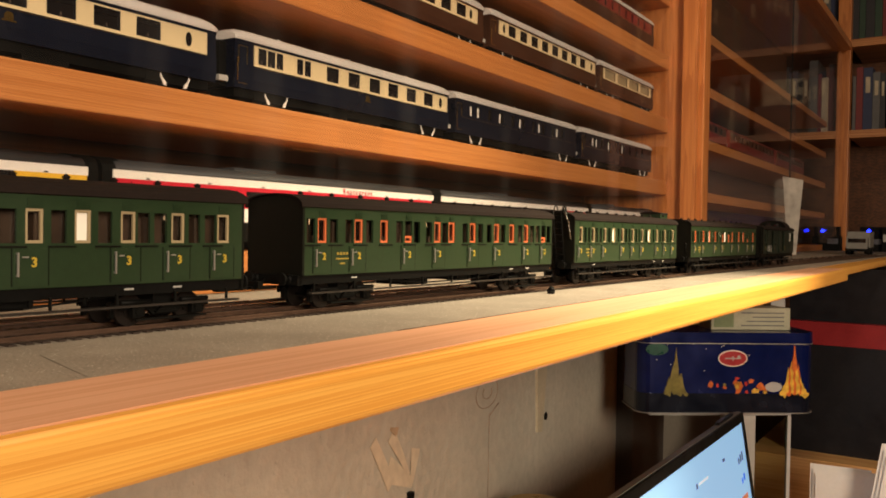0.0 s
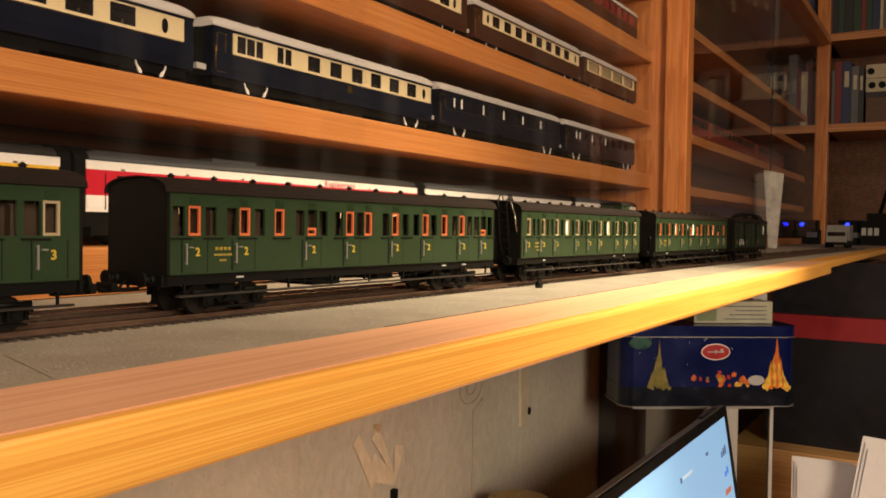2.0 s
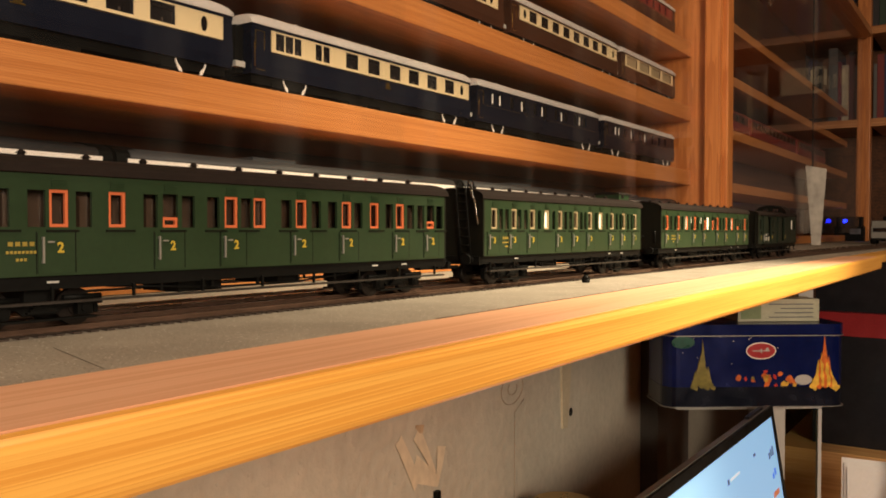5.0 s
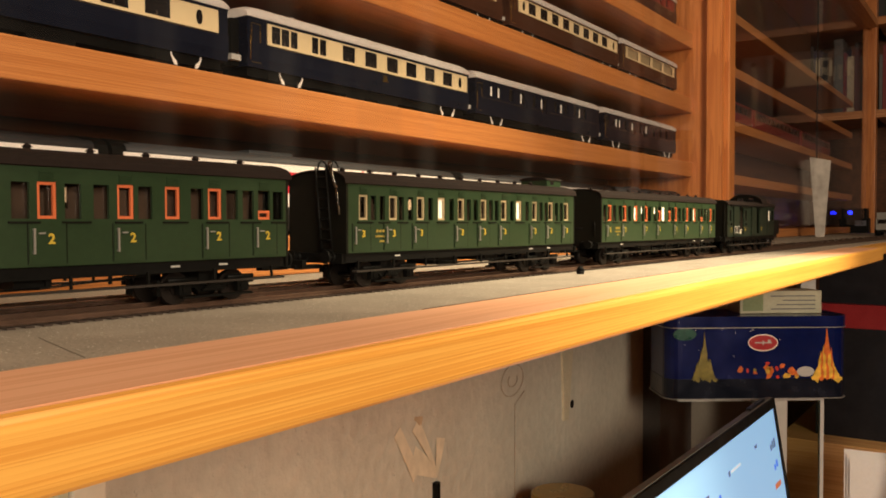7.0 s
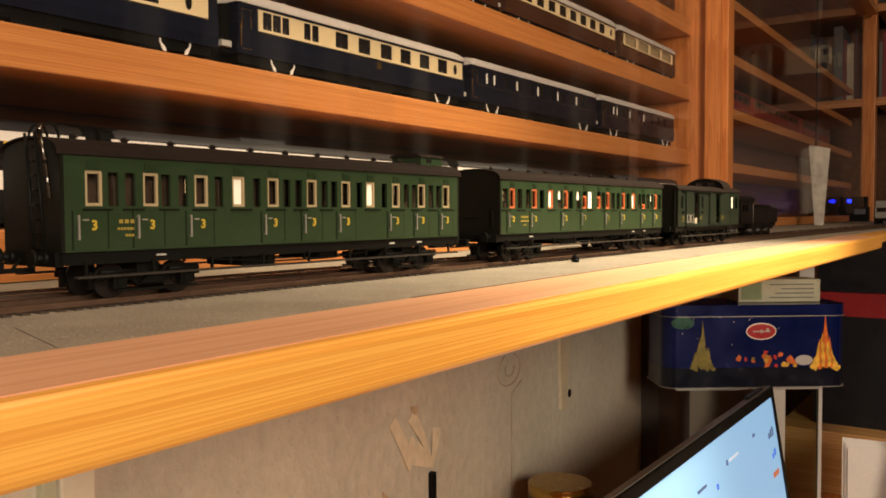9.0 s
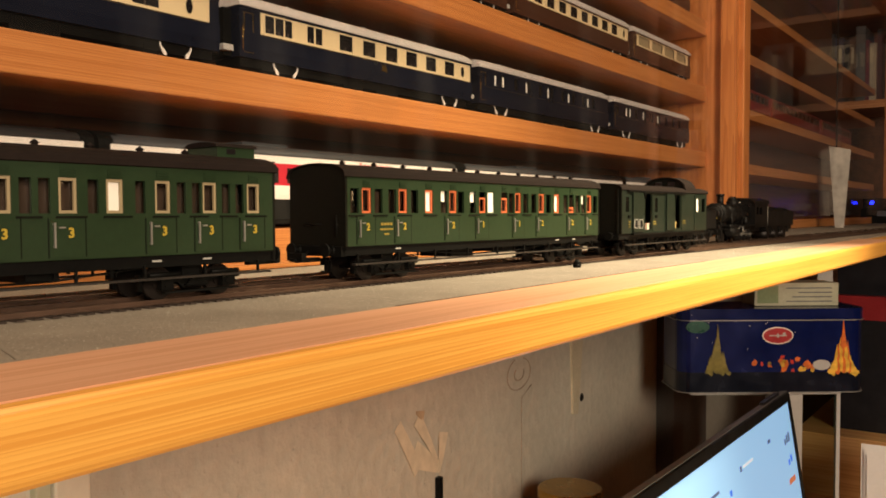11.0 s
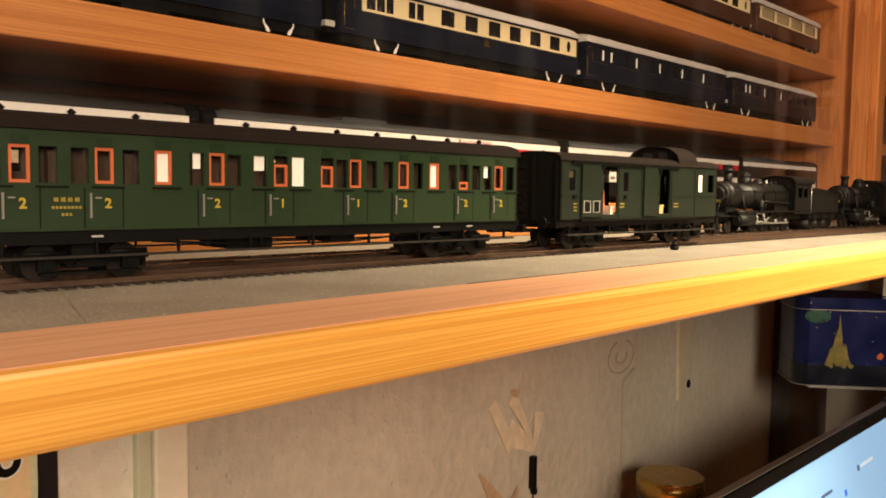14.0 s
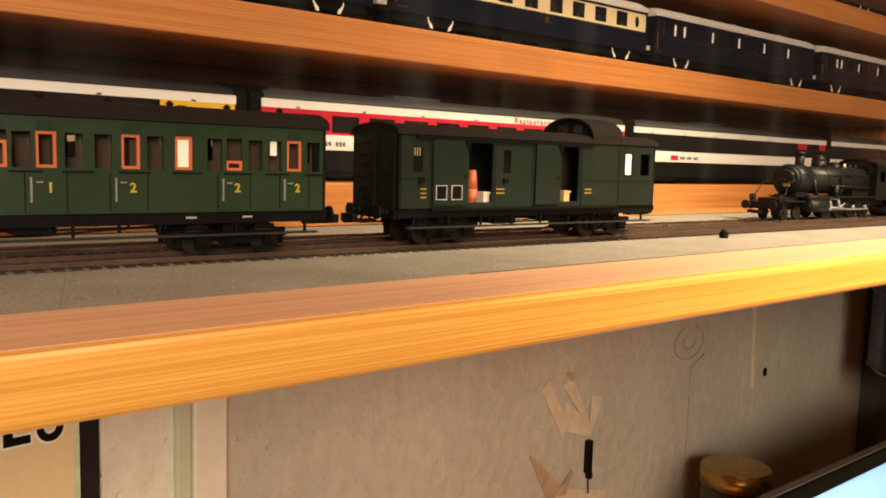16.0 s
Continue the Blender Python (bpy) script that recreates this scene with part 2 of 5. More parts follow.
def add_pits(m, scale, size, depth):
    """Small scattered pits pressed into a surface."""
    n, l = m.node_tree.nodes, m.node_tree.links
    b, bump = n["Principled BSDF"], [q for q in n if q.type == "BUMP"][0]
    co, vo, hole, b2 = n.new("ShaderNodeTexCoord"), n.new("ShaderNodeTexVoronoi"), n.new("ShaderNodeMapRange"), n.new("ShaderNodeBump")
    vo.inputs["Scale"].default_value = scale
    hole.inputs["From Min"].default_value, hole.inputs["From Max"].default_value = size * 0.4, size
    b2.inputs["Strength"].default_value, b2.inputs["Distance"].default_value = 0.8, depth
    l.new(co.outputs["Object"], vo.inputs["Vector"])
    l.new(vo.outputs["Distance"], hole.inputs["Value"])
    l.new(hole.outputs[0], b2.inputs["Height"])
    l.new(bump.outputs[0], b2.inputs["Normal"])
    l.new(b2.outputs[0], b.inputs["Normal"])


add_pits(PLASTER, 95, 0.15, 0.0006)
add_pits(PAINTED, 110, 0.18, 0.0008)


# ---- mesh builder ----
class Form:
    """Collects boxes, rods, prisms and sheets into one mesh."""

    def __init__(self):
        self.v, self.f, self.s = [], [], []

    def add(self, verts, faces, smooth=False):
        k = len(self.v)
        self.v += [tuple(p) for p in verts]
        self.f += [tuple(k + i for i in f) for f in faces]
        self.s += [smooth] * len(faces)
        return self

    def box(self, x0, x1, y0, y1, z0, z1, m=None):
        p = [Vector(q) for q in ((x0, y0, z0), (x1, y0, z0), (x1, y1, z0), (x0, y1, z0), (x0, y0, z1), (x1, y0, z1), (x1, y1, z1), (x0, y1, z1))]
        if m is not None:
            p = [m @ q for q in p]
        return self.add(p, ((0, 3, 2, 1), (4, 5, 6, 7), (0, 1, 5, 4), (1, 2, 6, 5), (2, 3, 7, 6), (3, 0, 4, 7)))

    def rod(self, a, b, r, seg=12, r2=None):
        a, b = Vector(a), Vector(b)
        w = (b - a).normalized()
        u = w.orthogonal().normalized()
        q = w.cross(u)
        r2 = r if r2 is None else r2
        ring = lambda c, rr: [c + rr * (math.cos(2 * math.pi * i / seg) * u + math.sin(2 * math.pi * i / seg) * q) for i in range(seg)]
        self.add(ring(a, r) + ring(b, r2), [(i, (i + 1) % seg, seg + (i + 1) % seg, seg + i) for i in range(seg)], True)
        k = len(self.v) - 2 * seg
        self.f += [tuple(k + i for i in reversed(range(seg))), tuple(k + seg + i for i in range(seg))]
        self.s += [False, False]
        return self

    def prism(self, prof, x0, x1, smooth=False, axis="x"):
        """A closed outline of (y, z), counter-clockwise seen from +x, drawn out along x; or of (x, z) along y."""
        n = len(prof)
        at = (lambda c, p: (c, p[0], p[1])) if axis == "x" else (lambda c, p: (p[0], c, p[1]))
        self.add([at(x0, p) for p in prof] + [at(x1, p) for p in prof], [(i, (i + 1) % n, n + (i + 1) % n, n + i) for i in range(n)], smooth)
        k = len(self.v) - 2 * n
        self.f += [tuple(k + i for i in reversed(range(n))), tuple(k + n + i for i in range(n))]
        self.s += [False, False]
        return self

    def wall(self, x0, x1, y0, y1, z0, z1, holes):
        """An upright plate, one closed mesh, with rectangular holes (a, b, c, d) in x and z."""
        xs = sorted({x0, x1, *[h[0] for h in holes], *[h[1] for h in holes]})
        zs = sorted({z0, z1, *[h[2] for h in holes], *[h[3] for h in holes]})
        full = lambda i, k: 0 <= i < len(xs) - 1 and 0 <= k < len(zs) - 1 and not any(h[0] < (xs[i] + xs[i + 1]) / 2 < h[1] and h[2] < (zs[k] + zs[k + 1]) / 2 < h[3] for h in holes)
        ids, verts, faces = {}, [], []

        def vert(i, j, k):
            if (i, j, k) not in ids:
                ids[i, j, k] = len(verts)
                verts.append((xs[i], (y0, y1)[j], zs[k]))
            return ids[i, j, k]

        for i in range(len(xs) - 1):
            for k in range(len(zs) - 1):
                if not full(i, k):
                    continue
                q = lambda *c: tuple(vert(i + di, j, k + dk) for di, j, dk in c)
                faces.append(q((0, 0, 0), (1, 0, 0), (1, 0, 1), (0, 0, 1)))
                faces.append(q((0, 1, 1), (1, 1, 1), (1, 1, 0), (0, 1, 0)))
                if not full(i - 1, k):
                    faces.append(q((0, 0, 0), (0, 0, 1), (0, 1, 1), (0, 1, 0)))
                if not full(i + 1, k):
                    faces.append(q((1, 0, 0), (1, 1, 0), (1, 1, 1), (1, 0, 1)))
                if not full(i, k - 1):
                    faces.append(q((0, 0, 0), (0, 1, 0), (1, 1, 0), (1, 0, 0)))
                if not full(i, k + 1):
                    faces.append(q((0, 0, 1), (1, 0, 1), (1, 1, 1), (0, 1, 1)))
        return self.add(verts, faces)

    def rim(self, x0, x1, y0, y1, z0, z1, w):
        self.box(x0, x0 + w, y0, y1, z0, z1).box(x1 - w, x1, y0, y1, z0, z1)
        return self.box(x0 + w, x1 - w, y0, y1, z0, z0 + w).box(x0 + w, x1 - w, y0, y1, z1 - w, z1)

    def mesh(self, name, mat):
        me = bpy.data.meshes.new(name)
        me.from_pydata(self.v, [], self.f)
        me.polygons.foreach_set("use_smooth", self.s)
        me.materials.append(mat)
        me.update()
        return me


def part(name, form, mat, parent, label=""):
    ob = new(name, form.mesh(name, mat) if isinstance(form, Form) else form)
    ob.parent = parent
    return tagged(ob, label)


def thing(name, label, category, m, group="", kind=""):
    ob = new(name)
    ob.empty_display_size = 0.01
    ob.matrix_world = m
    return tagged(ob, label, category, group, kind)


def solid(name, form, mat, label, category, group="", kind="", m=None, bevel=0.0):
    ob = new(name, form.mesh(name, mat))
    if m is not None:
        ob.matrix_world = m
    if bevel:
        b = ob.modifiers.new("bevel", "BEVEL")
        b.width, b.segments, b.limit_method = bevel, 3, "ANGLE"
    return tagged(ob, label, category, group, kind)


def structure(name, form, mat, label="", bevel=0.0, m=None):
    return solid(name, form, mat, label, "", "", "structure", m, bevel)


LETTERS = {}


def lettering(text, size, mat, spacing=1.0):
    """Flat letters that stand upright in the x-z plane and face -y."""
    key = (text, size, mat.name)
    if key not in LETTERS:
        cu = bpy.data.curves.new("letters", "FONT")
        cu.offset, cu.space_character = 0.00013, spacing
        cu.body, cu.size, cu.extrude, cu.align_x, cu.resolution_u = text, size, 0.00006, "CENTER", 2
        tmp = new("letters", cu)
        me = bpy.data.meshes.new_from_object(tmp.evaluated_get(bpy.context.evaluated_depsgraph_get()))
        bpy.data.objects.remove(tmp)
        me.transform(Matrix.Rotation(math.pi / 2, 4, "X"))
        me.materials.clear()
        me.materials.append(mat)
        LETTERS[key] = me
    return LETTERS[key]


# ---- the shelf board ----
board = structure("shelf_board", Form().box(-0.95, 2.6, -0.045, 0.34, -0.0140, -0.002), PINE, "pine shelf board under the tracks")
structure("shelf_felt", Form().prism([(-0.043, -0.0018), (0.33, -0.0018), (0.33, 0.0), (-0.043, 0.0)], -0.95, 2.6), GREY, "grey speckled felt track bed on the shelf")
structure("shelf_edge", Form().box(-0.95, 0.66, -0.0855, -0.0800, -0.0146, 0.0004), PINE_EDGE, "honey-coloured varnished pine edge strip of the shelf", 0.0026)
# split from the edge strip to carry the painted reflection tint
structure("shelf_lip", Form().box(-0.95, 0.66, -0.0799, -0.0432, -0.0140, 0.0002), PINE_LIT_TOP, "pine top of the shelf edge, pinkish reflection painted in")
structure("shelf_edge_far", Form().box(0.662, 2.6, -0.075, -0.0432, -0.011, -0.0005), PINE_EDGE, "varnished pine edge strip, thinner far piece", 0.0022)

# ---- walls and room ----
lean = math.atan(0.13)
WALLM = pose(0, 0.195, 0, 0, 0, math.degrees(lean))
structure("wall_below", Form().box(-1.4, 2.6, 0, 0.08, -1.1, -0.013), PLASTER, "rough plastered wall under the shelf", m=WALLM)
structure("wall_painted", Form().box(-1.3, -0.235, -0.0015, 0.0, -0.75, -0.0135), PAINTED, "white painted rough plaster beside the trim", m=WALLM)
structure("floor", Form().box(-2.5, 4.0, -3.2, 0.6, -1.16, -1.1), BACK, "dark wooden floor")
structure("ceiling", Form().box(-2.5, 4.0, -3.2, 0.6, 1.4, 1.45), ROOMWALL, "ceiling")
structure("wall_behind", Form().box(-2.5, 4.0, -3.25, -3.2, -1.1, 1.4), ROOMWALL, "room wall behind")
structure("wall_west", Form().box(-2.55, -2.5, -3.2, 0.6, -1.1, 1.4), ROOMWALL, "room wall")
structure("wall_east", Form().box(3.1, 3.15, -3.2, 0.6, -1.1, 1.4), ROOMWALL, "room wall behind the bookcase")
structure("wall_north", Form().box(-2.5, 4.0, 0.56, 0.6, -1.1, 1.4), ROOMWALL, "room wall behind the cabinet")

# ---- track ----
ANG = -1.8
TM = pose(-0.308, 0.020, 0, 0, 0, ANG) @ pose(0, 0.017, 0)
RAILZ, BODYZ = 0.0022, 0.005
DROP = BODYZ - RAILZ


def track(offset, s0, s1, rear):
    tr = thing("railway_track", "brown model railway track with dark sleepers, " + ("rear siding" if rear else "front line"), "track", TM @ pose(0, offset, 0), "tracks on the shelf")
    n = 0
    me = Form().box(-0.0013, 0.0013, -0.0148, 0.0148, 0.0, 0.0006).mesh("sleeper", SLEEPER)
    rest = Form()
    s = s0
    while s < s1:
        if n < 270 and s > -0.25:
            o = part("sleeper", me, SLEEPER, tr)
            o.location = (s, 0, 0)
            n += 1
        else:
            rest.box(s - 0.0013, s + 0.0013, -0.0148, 0.0148, 0, 0.0006)
        s += 0.0054
    tagged(part("far_sleepers", rest, SLEEPER, tr), kind="stuff")
    for y in (-0.00825, 0.00825):
        rail = part("rail", Form().box(s0, s1, y - 0.0012, y + 0.0012, 0.0005, 0.0009).box(s0, s1, y - 0.00035, y + 0.00035, 0.0009, 0.0016), RAIL, tr)
        part("rail_head", Form().box(s0, s1, y - 0.0006, y + 0.0006, 0.0016, RAILZ), RAILTOP if rear else RAIL, rail, "worn rail head")
    return tr


track(0.0, -0.62, 2.0, False)
track(0.037, -0.62, 2.0, True)


# ---- the moving train: compartment coaches and a luggage van ----
def roof_outline(half, eave, crown, n=14, swell=0.75):
    """Outline of an arched roof over walls of that half width, as (y, z)."""
    return [(half * math.cos(math.pi * i / n), eave + (crown - eave) * math.sin(math.pi * i / n) ** swell) for i in range(n + 1)]


def wheelset(parent, x, r=0.0057):
    f = Form()
    for y in (-0.0078, 0.0078):
        f.rod((0, y - 0.0013, 0), (0, y + 0.0013, 0), r, 20)
        f.rod((0, y - 0.0019 if y < 0 else y + 0.0013, 0), (0, y - 0.0013 if y < 0 else y + 0.0019, 0), r * 0.45, 10)
    f.rod((0, -0.0095, 0), (0, 0.0095, 0), 0.0009, 8)
    o = part("wheelset", f, WHEEL, parent, "dark brown metal wheels on their axle")
    o.location = (x, 0, r - DROP)
    return o


def running_gear(v, L, centres, base, wheels):
    part("underframe", Form().box(0.0, L, -0.0155, 0.0155, 0.0088, 0.0128).box(L * 0.36, L * 0.44, -0.010, 0.010, 0.005, 0.0088).box(L * 0.55, L * 0.60, -0.012, 0.012, 0.006, 0.0088), BLACK, v, "black underframe")
    for y in (-0.0150, 0.0150):
        f = Form()
        f.rod((centres[0] + 0.02, y * 0.9, 0.0088), (L * 0.42, y * 0.9, 0.0062), 0.0004, 6).rod((L * 0.42, y * 0.9, 0.0062), (L * 0.58, y * 0.9, 0.0062), 0.0004, 6)
        f.rod((L * 0.58, y * 0.9, 0.0062), (centres[-1] - 0.02, y * 0.9, 0.0088), 0.0004, 6)
        for q in range(5):
            x = L * (0.32 + 0.09 * q)
            f.box(x - 0.0005, x + 0.0005, y * 0.9 - 0.0004, y * 0.9 + 0.0004, 0.0062, 0.009)
        part("truss_rod", f, BLACK, v)
        part("footboard", Form().box(0.004, L - 0.004, y * 1.18 - 0.0013, y * 1.18 + 0.0013, 0.0048, 0.0055), STEP_LIT, v, "long dark footboard, its lit edge painted in as grey")
        me = Form().box(-0.0004, 0.0004, y * 1.08 - 0.0004, y * 1.08 + 0.0004, 0.0050, 0.0095).mesh("bracket", BLACK)
        for q in range(9):
            o = part("footboard_bracket", me, BLACK, v)
            o.location = (0.008 + (L - 0.016) * q / 8, 0, 0)
    for c in centres:
        q = base * 0.78
        frame_side = [(c - q, 0.0052), (c - q, 0.0036), (c - base * 0.28, 0.0030), (c - base * 0.20, 0.0012), (c + base * 0.20, 0.0012), (c + base * 0.28, 0.0030), (c + q, 0.0036), (c + q, 0.0052)]
        b = part("bogie", Form().prism(frame_side[::-1], -0.0124, -0.0110, axis="y").prism(frame_side[::-1], 0.0110, 0.0124, axis="y").box(c - 0.004, c + 0.004, -0.0108, 0.0108, 0.0020, 0.0088), BLACK, v, "black bogie frame")
        for y in (-1, 1):
            spring = Form()
            for k in range(4):
                spring.box(c - 0.0046 + 0.0008 * k, c + 0.0046 - 0.0008 * k, y * 0.0132 - 0.0008, y * 0.0132 + 0.0008, 0.0018 + 0.0007 * k, 0.0024 + 0.0007 * k)
            part("leaf_spring", spring, BLACK, b)
            part("step_board", Form().box(c - base * 0.6, c + base * 0.6, y * 0.0158 - 0.0012, y * 0.0158 + 0.0012, -0.0002, 0.0005), BLACK, b)
        for sx in (-1, 1):
            x = c + sx * base / 2
            for y in (-1, 1):
                part("axle_box", Form().box(x - 0.0024, x + 0.0024, y * 0.0135 - 0.0012, y * 0.0135 + 0.0012, 0.0008, 0.0048).rod((x - 0.006, y * 0.0128, 0.0060), (x + 0.006, y * 0.0128, 0.0060), 0.0009, 6).rod((x, y * 0.0147, 0.0027), (x, y * 0.0152, 0.0027), 0.0014, 8), BLACK, b)
                part("brake_block", Form().box(x + sx * 0.0062, x + sx * 0.0074, y * 0.0080 - 0.0012, y * 0.0080 + 0.0012, 0.0005, 0.0060), BLACK, b)
            w = wheelset(v, x)
            wheels.append((v, w, x))
    for x, d in ((0, -1), (L, 1)):
        part("buffer_beam", Form().box(x - 0.0012, x + 0.0012, -0.0155, 0.0155, 0.0085, 0.0128), BLACK, v)
        for y in (-0.0102, 0.0102):
            part("buffer", Form().rod((x, y, 0.0112), (x + d * 0.0050, y, 0.0112), 0.0012, 10).rod((x + d * 0.0050, y, 0.0112), (x + d * 0.0060, y, 0.0112), 0.0028, 14).rod((x, y, 0.0112), (x + d * 0.0024, y, 0.0112), 0.0019, 10), BLACK, v)
        part("coupling", Form().box(min(x, x + d * 0.0145), max(x, x + d * 0.0145), -0.0016, 0.0016, 0.0066, 0.0080).box(x + d * 0.012 - 0.0012, x + d * 0.012 + 0.0012, -0.0045, 0.0045, 0.0070, 0.0102), BLACK, v, "black hook coupling")
        part("hose", Form().rod((x + d * 0.001, 0.0045, 0.0108), (x + d * 0.0045, 0.0052, 0.0065), 0.0005, 6), BLACK, v)


WHEELS = []
HALF, SILL, EAVE, CROWN = 0.017, 0.0128, 0.0425, 0.0482


def shell(v, L, green, holes, roof_mat, crown=CROWN, knobs=()):
    """Side walls with window openings, ends, roof and a plain interior."""
    for y0, y1, name in ((-HALF, -HALF + 0.0011, "side_wall"), (HALF - 0.0011, HALF, "side_wall")):
        part(name, Form().wall(0.0012, L - 0.0012, y0, y1, SILL, EAVE, holes), green, v)
    out = roof_outline(HALF, EAVE - 0.0002, crown - 0.0008)
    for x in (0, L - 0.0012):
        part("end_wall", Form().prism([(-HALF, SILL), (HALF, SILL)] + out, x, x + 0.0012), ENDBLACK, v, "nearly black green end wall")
    o2 = roof_outline(HALF + 0.0009, EAVE - 0.0003, crown)
    i2 = roof_outline(HALF + 0.0004, EAVE - 0.0006, crown - 0.0006)
    roof = part("roof", Form().prism(o2 + i2[::-1], -0.0012, L + 0.0012), roof_mat, v, "dark brown arched roof")
    for x in knobs:
        part("roof_vent", Form().rod((x, -0.0035, crown - 0.0008), (x, -0.0035, crown + 0.0004), 0.0011, 8).rod((x, -0.0035, crown + 0.0004), (x, -0.0035, crown + 0.0016), 0.0017, 8, 0.0003), roof_mat, roof)
    part("floor", Form().box(0.0012, L - 0.0012, -HALF + 0.0012, HALF - 0.0012, SILL, SILL + 0.001), SEAT, v)


def glazing(v, x0, x1, z0, z1):
    for y in (-HALF + 0.0019, HALF - 0.0019):
        o = part("window_pane", Form().box(x0, x1, y - 0.0001, y + 0.0001, z0, z1), WINDOW, v)
        o.visible_shadow = False


def compartment_coach(label, L, doors, plain_wins, handles, digits, framing, blinds, lowered=(), half_blinds=(), side=0.0026):
    v = thing("passenger_coach", label, "model coach", TM, "moving train")
    WZ0, WZ1 = 0.0268, 0.0376
    holes = [(x - 0.0029, x + 0.0029, WZ0, WZ1) for x in doors] + [(x - side, x + side, WZ0, WZ1 - 0.0003) for x in plain_wins]
    holes.sort()
    keep = []
    for h in holes:
        if keep and h[0] < keep[-1][1] + 0.0007:
            h = (keep[-1][1] + 0.0007, h[1], h[2], h[3])
        if h[1] - h[0] > 0.0015 and h[0] > 0.002 and h[1] < L - 0.002:
            keep.append(h)
    knobs = [0.012 + (L - 0.024) * i / 10 for i in range(11)]
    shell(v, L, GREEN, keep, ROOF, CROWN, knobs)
    glazing(v, 0.002, L - 0.002, WZ0 - 0.001, WZ1 + 0.001)
    part("corridor_partition", Form().wall(0.002, L - 0.002, -0.0105, -0.0098, SILL + 0.001, EAVE - 0.001, [(a + 0.0008, b - 0.0006, 0.030, WZ1) for a, b, c, d in keep[1::5]]), SEAT, v, "brown compartment partition")
    for i in range(9):
        x = L * (i + 1) / 10
        part("seat", Form().box(x - 0.0012, x + 0.0012, -HALF + 0.003, -0.0106, SILL + 0.001, 0.036).box(x - 0.005, x + 0.005, -HALF + 0.004, -0.0106, SILL + 0.001, 0.0205), SEAT, v)
    for x in doors:
        low = x in lowered
        z1 = WZ1 - (0.0075 if low else 0.0)
        if x in half_blinds:
            z1 = WZ1 - 0.003
        f = part("window_frame", Form().rim(x - 0.0029, x + 0.0029, -HALF + 0.0004, -HALF + 0.0013, WZ0, z1, 0.0009), framing, v, "painted door window frame")
        if x in blinds:
            part("blind", Form().box(x - 0.0021, x + 0.0021, -HALF + 0.0012, -HALF + 0.0015, WZ0 + 0.0004, WZ1 - 0.0004), SHEET, v, "white blind")
    for h, dgt in zip(handles, digits):
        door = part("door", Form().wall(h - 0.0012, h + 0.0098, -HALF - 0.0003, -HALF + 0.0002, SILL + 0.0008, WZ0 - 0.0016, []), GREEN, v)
        part("handle", Form().box(h - 0.0003, h + 0.0003, -HALF - 0.0012, -HALF - 0.0007, 0.0165, 0.0240).box(h - 0.0003, h + 0.0003, -HALF - 0.0009, -HALF - 0.0002, 0.0166, 0.0172).box(h - 0.0003, h + 0.0003, -HALF - 0.0009, -HALF - 0.0002, 0.0233, 0.0239), CHROME, door, "grey metal grab handle")
        part("latch", Form().box(h + 0.0014, h + 0.0033, -HALF - 0.0010, -HALF - 0.0005, 0.0223, 0.0228), CHROME, door)
        if dgt:
            o = part("class_number", lettering(dgt, 0.0042, DIGIT), DIGIT, door, "yellow class number")
            o.location = (h + 0.0054, -HALF - 0.0004, 0.0195)
        part("door_gap", Form().box(h - 0.0017, h - 0.0014, -HALF - 0.00012, -HALF + 0.0003, SILL + 0.0008, WZ0 - 0.0014).box(h + 0.0100, h + 0.0103, -HALF - 0.00012, -HALF + 0.0003, SILL + 0.0008, WZ0 - 0.0014), ENDBLACK, door)
    for x in doors:
        g = Form()
        for k in range(3):
            g.box(x - 0.0024, x + 0.0024, -HALF - 0.0004, -HALF + 0.0002, 0.0386 + 0.0008 * k, 0.0390 + 0.0008 * k)
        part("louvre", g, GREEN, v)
    for a, b, c, d in keep[::2]:
        part("window_ledge", Form().box(a - 0.001, b + 0.003, -HALF - 0.0005, -HALF + 0.0002, WZ0 - 0.0014, WZ0 - 0.0008), ENDBLACK, v)
    if len(handles) > 3:
        h = min(handles) + 0.0135
        for i, (count, step) in enumerate(((4, 0.0020), (8, 0.0011), (3, 0.0011))):
            for k in range(count):
                x, tall = h + 0.004 + (k - (count - 1) / 2) * step, 0.0012 if i == 0 else 0.0008
                part("lettering_bar", Form().box(x - step * 0.33, x + step * 0.33, -HALF - 0.0002, -HALF + 0.0002, 0.0214 - 0.0021 * i, 0.0214 - 0.0021 * i + tall), FADED, v, "small yellow lettering, unreadable")
    for x in (0.035, L - 0.03, L - 0.05):
        part("plate", Form().box(x - 0.0018, x + 0.0018, -0.0157, -0.0154, 0.0106, 0.0112), PALE, v, "small pale plate")
    running_gear(v, L, (0.033, L - 0.033), 0.025, WHEELS)
    return v


SECOND_DOORS = (0.0121, 0.0363, 0.0549, 0.0740, 0.0990, 0.1120, 0.1328, 0.1583, 0.1757, 0.1930, 0.2155)
SECOND_PLAIN = (0.0050, 0.0195, 0.0297, 0.0440, 0.0666, 0.0810, 0.0912, 0.1058, 0.1250, 0.1408, 0.1500, 0.1654, 0.1855, 0.2005, 0.2080, 0.2224)
THIRD_DOORS = (0.0108, 0.0307, 0.0506, 0.0668, 0.0833, 0.1035, 0.1232, 0.1385, 0.1558, 0.1745, 0.1938)
THIRD_PLAIN = (0.0034, 0.0173, 0.0232, 0.0363, 0.0430, 0.0580, 0.0752, 0.0900, 0.0962, 0.1104, 0.1160, 0.1313, 0.1475, 0.1630, 0.1690, 0.1815, 0.1875, 0.2005)

